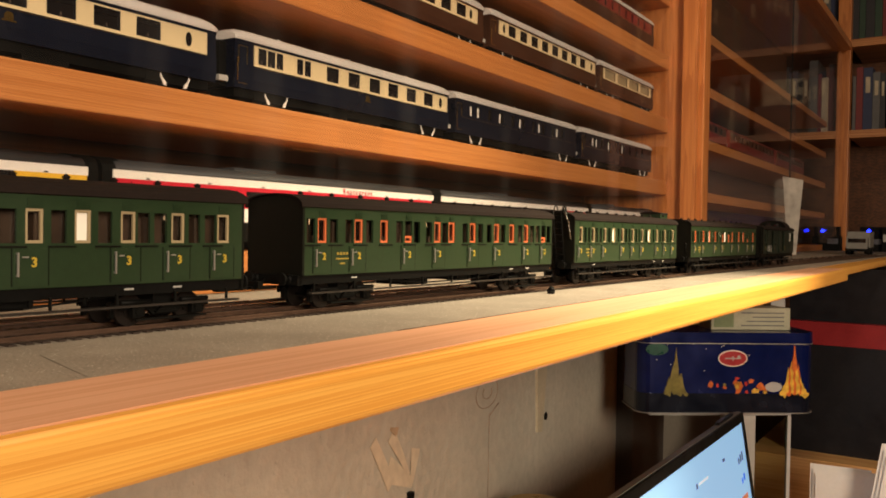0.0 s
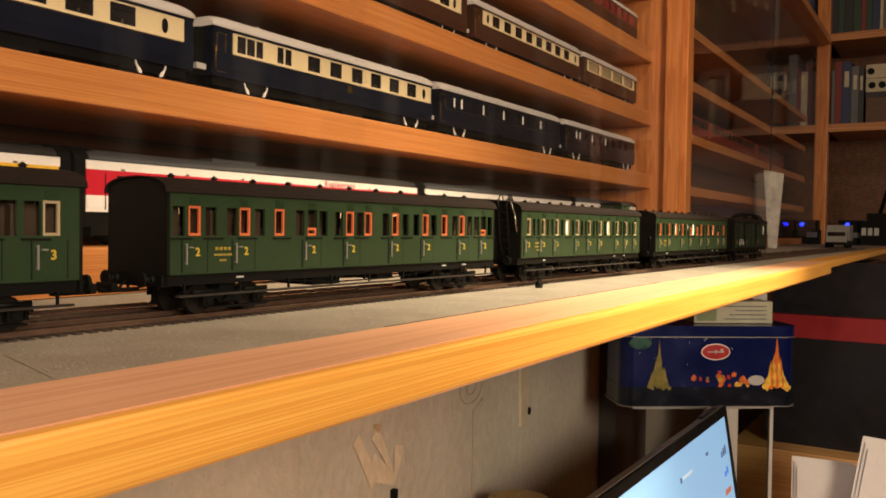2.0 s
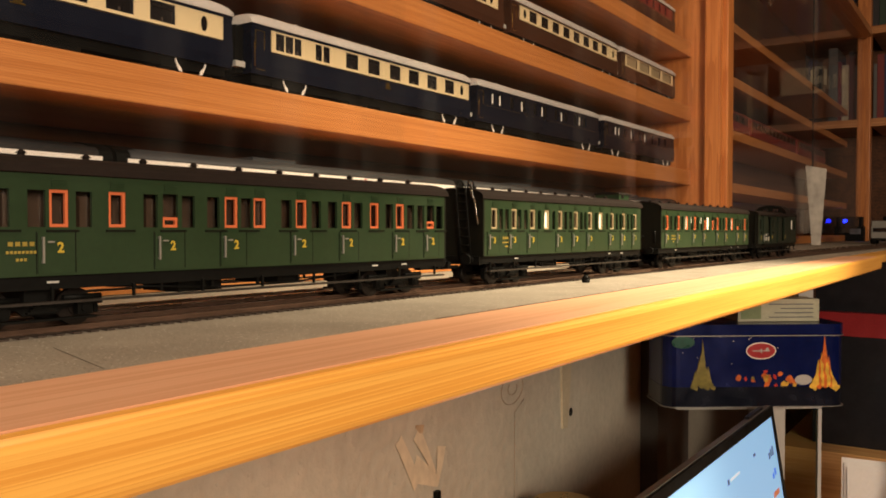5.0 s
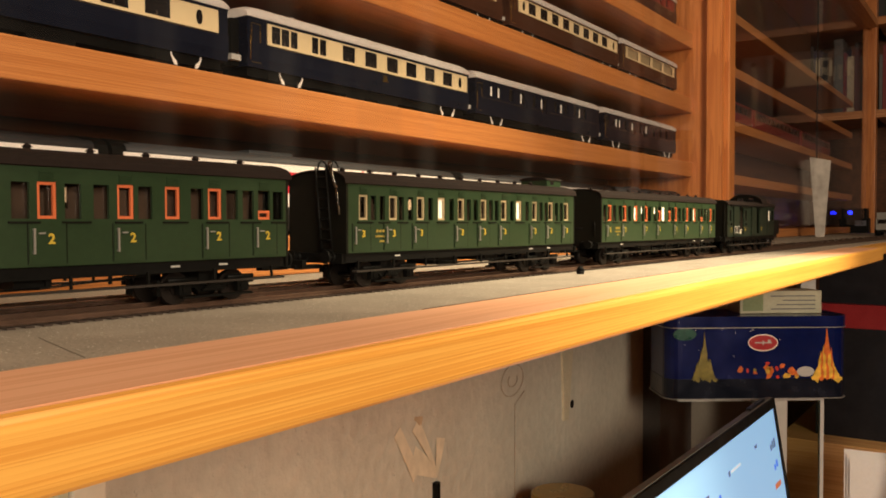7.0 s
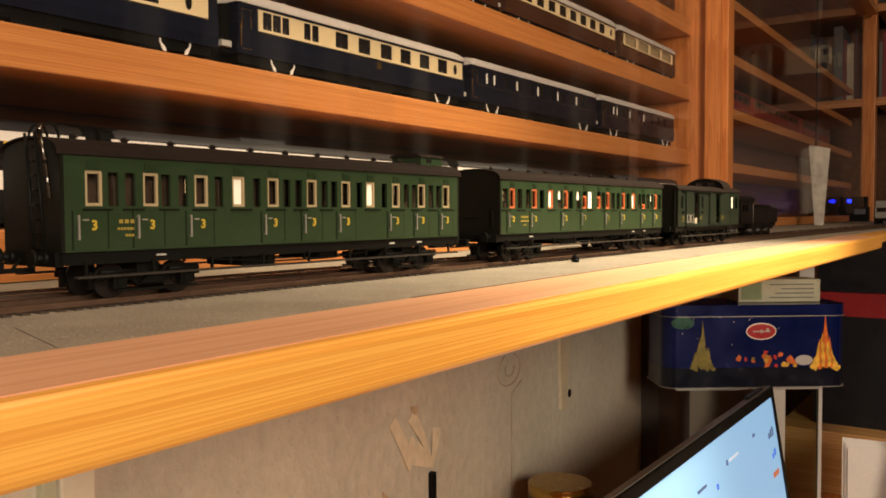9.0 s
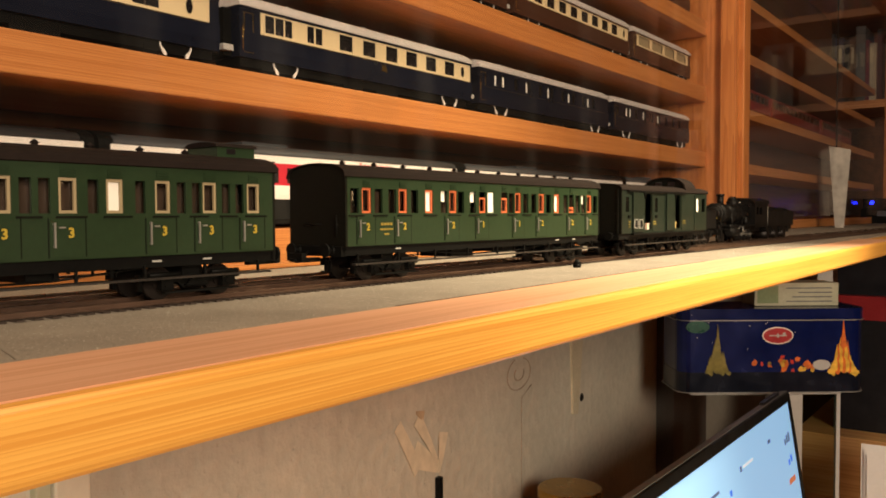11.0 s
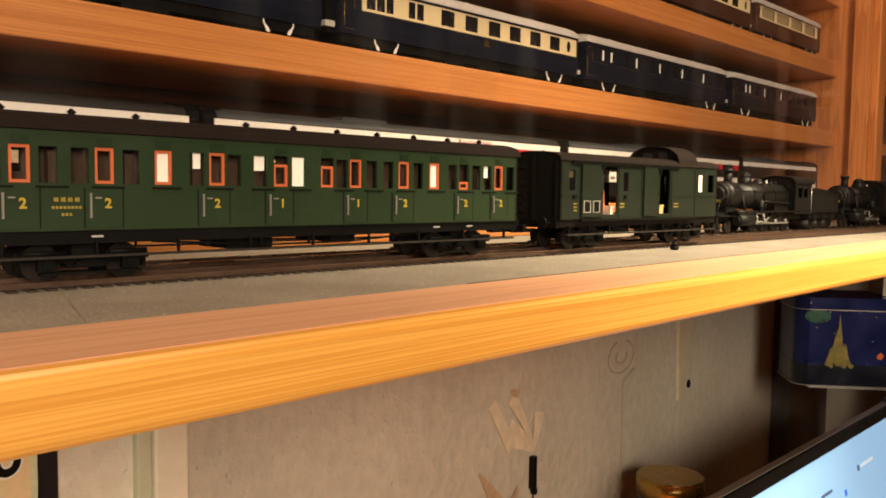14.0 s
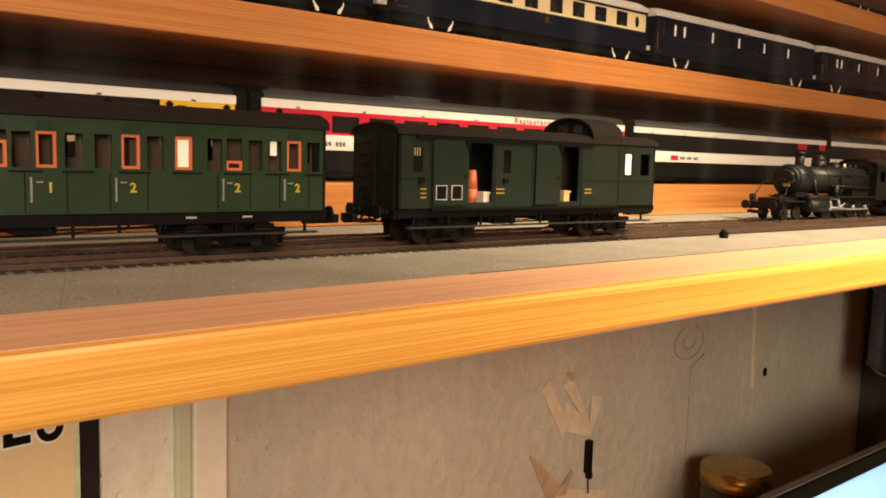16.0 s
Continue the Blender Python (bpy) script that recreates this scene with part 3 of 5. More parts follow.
L2, L3, LV = 0.2275, 0.2041, 0.1572
coach_lead = compartment_coach("green third-class model coach with cream door windows, leading the train", L3,
                               tuple(L3 - x for x in (0.0103, 0.0310, 0.0513, 0.0680, 0.0841, 0.1040, 0.1240, 0.1440, 0.1640, 0.1840, 0.1960)),
                               tuple(L3 - x for x in (0.0042, 0.0165, 0.0238, 0.0384, 0.0453, 0.0600, 0.0762, 0.0923, 0.1100, 0.1300)),
                               tuple(L3 - x for x in (0.0153, 0.0359, 0.0566, 0.0897, 0.110, 0.130, 0.150)), "3333333", CREAM, (L3 - 0.0680,))
coach_second = compartment_coach("green second-class model coach with orange door windows and yellow numbers", L2, SECOND_DOORS, SECOND_PLAIN,
                                 (0.0077, 0.0311, 0.0693, 0.0955, 0.1285, 0.1552, 0.1890, 0.2115), "22222222", ORANGE, (), (0.0740, 0.2155))
coach_third = compartment_coach("green third-class model coach with roof ladder and cream door windows", L3, THIRD_DOORS, THIRD_PLAIN,
                                (0.0051, 0.0254, 0.0454, 0.0785, 0.0988, 0.1185, 0.1507, 0.1695, 0.1888), "333333333", CREAM, (0.0668, 0.1385), side=0.0018)
MIXED_DOORS = (0.0129, 0.0369, 0.0556, 0.0744, 0.0994, 0.1196, 0.1330, 0.1576, 0.1746, 0.1922, 0.2148)
MIXED_PLAIN = (0.0055, 0.0206, 0.0296, 0.0451, 0.0672, 0.0808, 0.0910, 0.1066, 0.1263, 0.1408, 0.1493, 0.1653, 0.1852, 0.1999, 0.2072, 0.2225)
coach_mixed = compartment_coach("green first- and second-class model coach with orange door windows", L2, MIXED_DOORS, MIXED_PLAIN,
                                (0.0081, 0.0323, 0.0689, 0.0944, 0.1285, 0.1527, 0.1877, 0.2105), "22211222", ORANGE, (0.0556, 0.1746), (0.1922,), (0.0994, 0.1196))
for x, w in ((0.0676, 0.0013), (0.0910, 0.0022), (0.2072, 0.0012)):
    part("half_blind", Form().box(x - w, x + w, -HALF + 0.0012, -HALF + 0.0015, 0.0322, 0.0374), SHEET, coach_mixed, "half-drawn white blind")
for x in (0.1066,):
    part("blind", Form().box(x - 0.0025, x + 0.0025, -HALF + 0.0003, -HALF + 0.0006, 0.0270, 0.0374), SHEET, coach_mixed, "white blind")

# ladder, roof hoops and the raised lookout of the third-class coach
lad = Form()
for y in (-0.0105, -0.0045):
    lad.rod((-0.0014, y, 0.010), (-0.0022, y + 0.003, 0.049), 0.0005, 6)
ladder = part("ladder", lad, BLACK, coach_third, "black roof ladder on the end wall")
for k in range(8):
    z = 0.014 + 0.0044 * k
    y = 0.003 * (z - 0.010) / 0.039
    part("rung", Form().rod((-0.0017, -0.0105 + y, z), (-0.0017, -0.0045 + y, z), 0.00045, 6), BLACK, ladder)
part("grab_rail", Form().rod((-0.0022, -0.0152, 0.0290), (-0.0026, -0.0138, 0.0400), 0.0006, 8).rod((-0.0026, -0.0138, 0.0400), (-0.0022, -0.0100, 0.0490), 0.0008, 8).rod((-0.0022, -0.0100, 0.0490), (-0.0012, -0.0092, 0.0510), 0.0010, 8), STEEL, coach_third, "bright grab rail")
for y in (-0.008, -0.0015):
    h = Form()
    for k in range(8):
        a0, a1 = math.pi * k / 8, math.pi * (k + 1) / 8
        h.rod((0.002 - 0.003 * math.cos(a0), y, 0.0475 + 0.0045 * math.sin(a0)), (0.002 - 0.003 * math.cos(a1), y, 0.0475 + 0.0045 * math.sin(a1)), 0.0004, 6)
    part("roof_hoop", h, BLACK, coach_third)
cab = part("lookout", Form().prism([(-0.009, 0.046), (0.009, 0.046)] + roof_outline(0.009, 0.0510, 0.0528, 8), L3 - 0.020, L3 - 0.003), GREEN, coach_third, "raised guard's lookout on the roof")
part("lookout_roof", Form().prism(roof_outline(0.0098, 0.0512, 0.0532, 8), L3 - 0.021, L3 - 0.002), ROOF, cab)
part("lookout_window", Form().box(L3 - 0.016, L3 - 0.012, -0.0092, -0.0088, 0.0487, 0.0506), DARKGLASS, cab)
for c, x in ((coach_third, L3 + 0.0014), (coach_mixed, -0.0014)):
    part("end_grab_rail", Form().rod((x, -0.013, 0.017), (x, -0.013, 0.026), 0.0004, 6).rod((x, -0.004, 0.022), (x, 0.006, 0.022), 0.0004, 6), BLACK, c)


def luggage_van():
    v = thing("luggage_van", "dark green luggage van with open doors and roof lookout", "model van", TM, "moving train")
    L = LV
    crown = 0.0470
    holes = [(0.0068, 0.0116, 0.0275, 0.0375), (0.0345, 0.0490, 0.0150, 0.0400), (0.0545, 0.0590, 0.0275, 0.0375), (0.0890, 0.1020, 0.0150, 0.0400), (0.1345, 0.1395, 0.0275, 0.0380), (0.1460, 0.1530, 0.0275, 0.0380)]
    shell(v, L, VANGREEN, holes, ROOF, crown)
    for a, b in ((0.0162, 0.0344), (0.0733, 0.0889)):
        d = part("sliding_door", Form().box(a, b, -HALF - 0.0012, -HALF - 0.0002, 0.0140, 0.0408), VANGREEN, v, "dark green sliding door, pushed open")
        part("door_handle", Form().box(b - 0.0022, b - 0.0012, -HALF - 0.0016, -HALF - 0.0012, 0.0255, 0.0262), BLACK, d)
    part("door_rail", Form().box(0.008, 0.1110, -HALF - 0.0016, -HALF - 0.0001, 0.0409, 0.0418), BLACK, v)
    for a, b in ((0.1030, L - 0.001), (0.001, 0.0158)):
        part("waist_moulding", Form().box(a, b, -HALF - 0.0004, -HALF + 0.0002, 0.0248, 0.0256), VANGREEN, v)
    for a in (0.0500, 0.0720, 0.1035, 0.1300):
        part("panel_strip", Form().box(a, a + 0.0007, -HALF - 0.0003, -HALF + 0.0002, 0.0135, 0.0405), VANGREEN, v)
    for a in (0.0092, 0.0567):
        g = Form()
        for k in range(4):
            g.box(a - 0.0019 + 0.0012 * k, a - 0.0017 + 0.0012 * k, -HALF + 0.0004, -HALF + 0.0008, 0.0275, 0.0375)
        part("window_bars", g, WHEEL, v)
        pane = part("window_pane", Form().box(a - 0.0024, a + 0.0024, -HALF + 0.0015, -HALF + 0.0017, 0.0275, 0.0375), DARKGLASS, v)
        if a < 0.02:
            part("half_blind", Form().box(a - 0.0014, a + 0.0024, -HALF + 0.0011, -HALF + 0.0014, 0.0338, 0.0372), CREAM, pane, "drawn cream blind")
    for a in (0.0174, 0.0254):
        fr = part("label_holder", Form().rim(a, a + 0.0056, -HALF - 0.0016, -HALF - 0.0011, 0.0162, 0.0222, 0.0003), PALE, v, "white framed label holder")
        part("label_board", Form().box(a + 0.0003, a + 0.0053, -HALF - 0.0014, -HALF - 0.0012, 0.0165, 0.0219), BLACK, fr)
    for x, w in ((0.0120, 0.0028), (0.0530, 0.0050), (0.1085, 0.0048)):
        for k in range(3 if x < 0.02 else 2):
            part("lettering_bar", Form().box(x - w / 2, x + w / 2, -HALF - 0.0002, -HALF + 0.0002, 0.0203 - 0.0017 * k, 0.0209 - 0.0017 * k), FADED, v, "small yellow lettering, unreadable")
    # white sheet painted in for the brightness seen through the far window
    part("far_window_light", Form().box(0.0810, 0.0862, HALF - 0.0022, HALF - 0.0018, 0.0325, 0.0400), SHEET, v, "white sheet standing in for light in the far window")
    part("window_blind", Form().box(0.1350, 0.1392, -HALF + 0.0003, -HALF + 0.0006, 0.0277, 0.0378), SHEET, v, "white blind")
    part("back_partition", Form().box(0.1000, 0.132, 0.0045, 0.0050, SILL + 0.001, 0.0415), SEAT, v)
    for name, x0, x1, z1, mat, lab in (("parcel", 0.0455, 0.0488, 0.0185, PARCEL, "white parcel"), ("parcel", 0.0945, 0.0982, 0.0190, PARCEL_TAN, "tan parcel")):
        part(name, Form().box(x0, x1, -0.0150, -0.0095, SILL + 0.001, z1).box(x0 - 0.0004, x1 + 0.0004, -0.0154, -0.0091, z1, z1 + 0.0009), mat, v, lab)
    part("barrel", Form().rod((0.0428, -0.0105, SILL + 0.001), (0.0428, -0.0105, 0.0205), 0.0017, 12, 0.0023).rod((0.0428, -0.0105, 0.0205), (0.0428, -0.0105, 0.0285), 0.0023, 12, 0.0016), ORANGE, v, "orange barrel")
    c = part("lookout", Form().prism([(-0.0160, 0.0420), (0.0160, 0.0420)] + roof_outline(0.0160, 0.0440, 0.0535, 16), 0.1130, 0.1290), ENDBLACK, v, "arched guard's lookout above the roof")
    top, low = roof_outline(0.0176, 0.0430, 0.0546, 16), roof_outline(0.0168, 0.0428, 0.0538, 16)
    part("lookout_roof", Form().prism(top + low[::-1], 0.1105, 0.1315), ROOF, c, "dark arched roof of the lookout")
    for y in (-0.0052, 0.0052):
        part("lookout_window", Form().box(0.1126, 0.1131, y - 0.0030, y + 0.0030, 0.0470, 0.0508), DARKGLASS, c)
    for a in (0.0352, 0.0897):
        part("door_bracket", Form().prism([(a - 0.0030, 0.0405), (a - 0.0004, 0.0360), (a - 0.0004, 0.0405)], -HALF - 0.0019, -HALF - 0.0013, axis="y"), BLACK, v)
    part("door_step", Form().box(0.0150, 0.1290, -HALF - 0.0020, -HALF, 0.0118, 0.0128), BLACK, v)
    for a in (0.0110, 0.0560):
        part("door_lock", Form().box(a - 0.0012, a + 0.0012, -HALF - 0.0009, -HALF, 0.0232, 0.0252), BLACK, v)
    e = Form()
    for k in range(7):
        z = 0.016 + 0.0045 * k
        e.rod((-0.0014, 0.004, z), (-0.0014, 0.010, z), 0.00045, 6)
    part("end_steps", e, BLACK, v)
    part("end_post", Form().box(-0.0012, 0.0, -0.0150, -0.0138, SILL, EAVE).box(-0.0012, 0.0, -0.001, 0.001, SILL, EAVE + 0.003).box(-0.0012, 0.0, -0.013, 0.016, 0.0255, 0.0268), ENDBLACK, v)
    running_gear(v, L, (0.028, L - 0.030), 0.020, WHEELS)
    return v


van = luggage_van()


# ---- the two parked steam locomotives on the rear siding ----
def steam_engine(s, face, chim, dome, cab0, cab1, tend1, label):
    """A tender locomotive; the numbers give places along it from the buffer beam: smokebox face, chimney, dome, cab and tender end."""
    v = thing("steam_locomotive", label, "model locomotive", TM @ pose(s, 0.037, BODYZ), "parked locomotives")
    zc, r = 0.0256, 0.0106
    bands = Form().rod((face + 0.018, 0, zc), (cab0, 0, zc), r - 0.0004, 28)
    for k in range(5):
        x = face + 0.022 + (cab0 - face - 0.030) * k / 4
        bands.rod((x, 0, zc), (x + 0.0008, 0, zc), r, 28)
    part("boiler", bands, IRON, v, "black boiler with bands")
    part("smokebox", Form().rod((face + 0.001, 0, zc), (face + 0.019, 0, zc), r + 0.0006, 28).rod((face - 0.0008, 0, zc), (face + 0.001, 0, zc), 0.0088, 24, r + 0.0003), IRON, v, "black smokebox")
    door = part("smokebox_door", Form().rod((face - 0.0022, 0, zc), (face - 0.0008, 0, zc), 0.0062, 24, 0.0080).rod((face - 0.0036, 0, zc), (face - 0.0022, 0, zc), 0.0011, 10), IRON, v, "round smokebox door")
    part("door_hinge", Form().box(face - 0.0016, face - 0.0010, -0.0084, 0.002, zc + 0.0030, zc + 0.0037).box(face - 0.0016, face - 0.0010, -0.0084, 0.002, zc - 0.0037, zc - 0.0030), IRON, door)
    part("number_plate", Form().box(face - 0.0032, face - 0.0024, -0.0045, 0.0005, zc - 0.0048, zc - 0.0028), FADED, v, "small dull brass plate")
    part("saddle", Form().box(face + 0.002, face + 0.018, -0.0070, 0.0070, 0.0125, zc - 0.006), IRON, v)
    part("chimney", Form().rod((chim, 0, zc + 0.008), (chim, 0, 0.0440), 0.0031, 16, 0.0034).rod((chim, 0, 0.0440), (chim, 0, 0.0462), 0.0042, 16, 0.0040), IRON, v)
    part("dome", Form().rod((dome, 0, zc + 0.008), (dome, 0, 0.0400), 0.0054, 18).rod((dome, 0, 0.0400), (dome, 0, 0.0428), 0.0054, 18, 0.0044).rod((dome, 0, 0.0428), (dome, 0, 0.0442), 0.0044, 18, 0.0020), IRON, v)
    mid = (dome + cab0) / 2
    part("sand_dome", Form().rod((mid - 0.008, 0, zc + 0.008), (mid - 0.008, 0, 0.0374), 0.0046, 18).rod((mid - 0.008, 0, 0.0374), (mid - 0.008, 0, 0.0395), 0.0046, 18, 0.0024), IRON, v)
    part("whistle", Form().rod((mid + 0.006, -0.001, zc + 0.009), (mid + 0.006, -0.001, 0.0385), 0.0010, 8), PARCEL, v, "pale whistle")
    for y in (-0.002, 0.002):
        part("safety_valve", Form().rod((cab0 - 0.010, y, zc + 0.009), (cab0 - 0.010, y, 0.0375), 0.0010, 8), IRON, v)
    part("firebox", Form().box(cab0 - 0.026, cab0, -0.0090, 0.0090, 0.0100, zc + 0.004), IRON, v)
    part("running_board", Form().box(face + 0.004, cab1, -0.0150, 0.0150, 0.0128, 0.0138).box(0.006, face + 0.004, -0.0135, 0.0135, 0.0100, 0.0108), IRON, v)
    part("frame", Form().box(0.002, cab1, -0.0060, 0.0060, 0.0062, 0.0128), IRON, v)
    part("buffer_beam", Form().box(-0.0012, 0.0008, -0.0150, 0.0150, 0.0050, 0.0100), IRON, v)
    for y in (-0.0126, 0.0126):
        part("front_step", Form().box(0.004, 0.010, y - 0.0015, y + 0.0015, 0.0015, 0.0022).box(0.004, 0.0048, y - 0.0004, y + 0.0004, 0.0022, 0.0062), IRON, v)
    part("front_coupling", Form().box(-0.012, -0.001, -0.0014, 0.0014, 0.0020, 0.0032).box(-0.0130, -0.0105, -0.0045, 0.0045, 0.0024, 0.0046), IRON, v, "black hook coupling")
    for y in (-0.0102, 0.0102):
        part("buffer", Form().rod((0.0, y, 0.0078), (-0.0060, y, 0.0078), 0.0014, 10).rod((-0.0060, y, 0.0078), (-0.0072, y, 0.0078), 0.0031, 14), IRON, v)
        lp = part("lamp", Form().rod((0.0030, y, 0.0132), (0.0002, y, 0.0132), 0.0019, 12).box(0.0006, 0.0040, y - 0.0015, y + 0.0015, 0.0104, 0.0152), IRON, v, "small front lamp")
        part("lens", Form().rod((0.0002, y, 0.0132), (-0.0003, y, 0.0132), 0.0014, 12), DARKGLASS, lp)
        part("deck_rail", Form().rod((0.003, y * 1.25, 0.0100), (0.0135, y * 0.95, 0.0235), 0.0004, 6).rod((0.0135, y * 0.95, 0.0235), (face + 0.003, y * 0.98, 0.0260), 0.0004, 6), IRON, v)
        part("cylinder", Form().rod((face + 0.008, y * 1.22, 0.0072), (face + 0.033, y * 1.22, 0.0072), 0.0044, 16).rod((face + 0.0065, y * 1.22, 0.0072), (face + 0.0345, y * 1.22, 0.0072), 0.0032, 14).rod((face + 0.008, y * 1.18, 0.0122), (face + 0.033, y * 1.18, 0.0122), 0.0027, 14).box(face + 0.010, face + 0.031, min(y * 0.8, y * 1.3), max(y * 0.8, y * 1.3), 0.0072, 0.0125), IRON, v)
        span = (cab0 - face - 0.030) / 4
        for k in range(4):
            x = face + 0.044 + span * k
            rr = min(0.0085, span * 0.47)
            w = part("driving_wheel", Form().rod((x, y * 0.74 - 0.0012, rr - DROP), (x, y * 0.74 + 0.0012, rr - DROP), rr, 24), WHEEL, v, "dark driving wheel")
            spokes = Form()
            for q in range(8):
                a = math.pi * q / 4
                spokes.rod((x, y * 0.88, rr - DROP), (x + rr * 0.86 * math.cos(a), y * 0.88, rr - DROP + rr * 0.86 * math.sin(a)), 0.0005, 5)
            part("spokes", spokes, IRON, w)
            part("wheel_hub", Form().rod((x, y * 1.00, rr - DROP), (x, y * 0.82, rr - DROP), 0.0016, 12), CHROME, w)
        for x in (0.012, face + 0.002):
            part("carrying_wheel", Form().rod((x, y * 0.74 - 0.0012, 0.0050 - DROP), (x, y * 0.74 + 0.0012, 0.0050 - DROP), 0.0050, 20), WHEEL, v)
        rod = part("coupling_rod", Form().box(face + 0.042, face + 0.046 + 3 * span, y * 1.06 - 0.0004, y * 1.06 + 0.0004, 0.0034, 0.0045), CHROME, v, "bright steel coupling rod")
        g = face + 0.036
        part("main_rod", Form().rod((g, y * 1.2, 0.0062), (g + 0.034, y * 1.2, 0.0040), 0.0007, 8).box(g + 0.002, g + 0.0055, y * 1.2 - 0.0014, y * 1.2 + 0.0014, 0.0045, 0.0102), CHROME, rod)
        part("valve_gear", Form().rod((g + 0.004, y * 1.24, 0.0122), (g + 0.016, y * 1.24, 0.0118), 0.0005, 6).rod((g + 0.005, y * 1.24, 0.0125), (g + 0.004, y * 1.24, 0.0040), 0.0006, 6).rod((g + 0.016, y * 1.24, 0.0128), (g + 0.018, y * 1.24, 0.0060), 0.0010, 8).rod((g + 0.018, y * 1.24, 0.0060), (g + 0.027, y * 1.24, 0.0085), 0.0006, 6), CHROME, rod)
        part("handrail", Form().rod((face + 0.004, y * 1.04, zc + 0.0042), (cab0 - 0.002, y * 1.04, zc + 0.0042), 0.0003, 6), IRON, v)
        part("steam_pipe", Form().rod((chim + 0.004, y * 0.90, zc + 0.003), (face + 0.022, y * 1.16, 0.0140), 0.0013, 8), IRON, v)
        part("sand_pipe", Form().rod((mid - 0.008, y * 0.50, zc + 0.010), (mid - 0.012, y * 1.04, zc - 0.003), 0.0005, 6).rod((mid - 0.012, y * 1.04, zc - 0.003), (mid - 0.016, y * 1.00, 0.0140), 0.0005, 6), IRON, v)
        part("feed_pipe", Form().rod((dome, y * 1.06, zc - 0.004), (cab0 - 0.002, y * 1.06, zc - 0.0055), 0.0009, 8), IRON, v)
        part("sand_valve", Form().box(dome + 0.012, dome + 0.016, min(y, y * 1.16), max(y, y * 1.16), zc - 0.002, zc + 0.002), IRON, v)
    part("air_pump", Form().rod((dome + 0.004, -0.0125, 0.0138), (dome + 0.004, -0.0125, 0.0222), 0.0022, 12).rod((dome + 0.004, -0.0125, 0.0170), (dome + 0.004, -0.0125, 0.0180), 0.0026, 12), IRON, v)
    c = part("cab", Form().wall(cab0, cab1, -0.0150, -0.0138, 0.0110, 0.0372, [(cab0 + 0.006, cab0 + 0.014, 0.0250, 0.0335), (cab0 + 0.017, cab0 + 0.025, 0.0250, 0.0335)]).wall(cab0, cab1, 0.0138, 0.0150, 0.0110, 0.0372, [(cab0 + 0.006, cab0 + 0.014, 0.0250, 0.0335)]).prism([(-0.0138, 0.0120), (0.0138, 0.0120)] + roof_outline(0.0138, 0.0370, 0.0418), cab0, cab0 + 0.0012), IRON, v, "black driver's cab")
    for y in (-0.0095, 0.0095):
        part("spectacle", Form().rod((cab0 - 0.0004, y, 0.0345), (cab0, y, 0.0345), 0.0022, 14), DARKGLASS, c)
    top, low = roof_outline(0.0162, 0.0366, 0.0432), roof_outline(0.0156, 0.0364, 0.0424)
    part("cab_roof", Form().prism(top + low[::-1], cab0 - 0.003, cab1 + 0.004), IRON, v)
    part("cab_handrail", Form().rod((cab1 - 0.001, -0.0154, 0.0125), (cab1 - 0.001, -0.0154, 0.0330), 0.0003, 6), CHROME, v)
    t0 = cab1 + 0.004
    t = part("tender", Form().box(t0, tend1, -0.0146, 0.0146, 0.0120, 0.0290).box(t0, tend1, -0.0120, 0.0120, 0.0070, 0.0120).box(t0, tend1, -0.0150, 0.0150, 0.0285, 0.0294), IRON, v, "black tender")
    part("coal", Form().prism([(-0.013, 0.0290), (0.013, 0.0290), (0.010, 0.0325), (0.002, 0.0338), (-0.008, 0.0322)], t0 + 0.003, tend1 - 0.012), BLACK, t)
    for k in range(3):
        x = t0 + (tend1 - t0) * (0.18 + 0.32 * k)
        w = part("tender_wheel", Form().rod((x, -0.0092, 0.0055 - DROP), (x, 0.0092, 0.0055 - DROP), 0.0055, 20), WHEEL, t)
        part("axle_box", Form().box(x - 0.0026, x + 0.0026, -0.0132, -0.0112, 0.0040, 0.0088).rod((x - 0.006, -0.0122, 0.0098), (x + 0.006, -0.0122, 0.0098), 0.0008, 6), IRON, w)
    part("tender_coupling", Form().box(cab1 - 0.002, t0 + 0.002, -0.003, 0.003, 0.006, 0.009), IRON, v)
    return v


steam_engine(0.4520, 0.0270, 0.0435, 0.0710, 0.1330, 0.1660, 0.2280, "black model steam locomotive with tender, parked")
steam_engine(0.6940, 0.0190, 0.0390, 0.0760, 0.1050, 0.1500, 0.2560, "larger black model steam locomotive parked behind another")


# ---- glass cabinet with shelves of model trains ----
SHELVES = ((0.0, 0.0225), (0.0995, 0.121), (0.194, 0.2155), (0.289, 0.3105), (0.385, 0.406))
XE = 0.775
for i, (a, b) in enumerate(SHELVES):
    structure("cabinet_shelf", Form().box(-0.95, XE, 0.182, 0.318, a + (0.0005 if i == 0 else 0), b), PINE, "orange varnished pine cabinet shelf", 0.0012)
    structure("cabinet_shelf_far", Form().box(XE + 0.03, 2.36, 0.196, 0.318, a + (0.0005 if i == 0 else 0), b - 0.004), PINE, "orange varnished pine shelf in the far cabinet", 0.0012)
structure("cabinet_side", Form().box(XE, XE + 0.03, 0.128, 0.318, 0.0005, 0.62), PINE_V, "upright pine side panel of the cabinet", 0.002)
structure("cabinet_side_west", Form().box(-0.98, -0.95, 0.128, 0.318, 0.0005, 0.62), PINE_V, "upright pine side panel of the cabinet", 0.002)
structure("cabinet_stile", Form().box(XE - 0.013, XE - 0.0005, 0.136, 0.158, 0.0005, 0.62), PINE_V, "narrow upright guide strip for the glass door", 0.001)
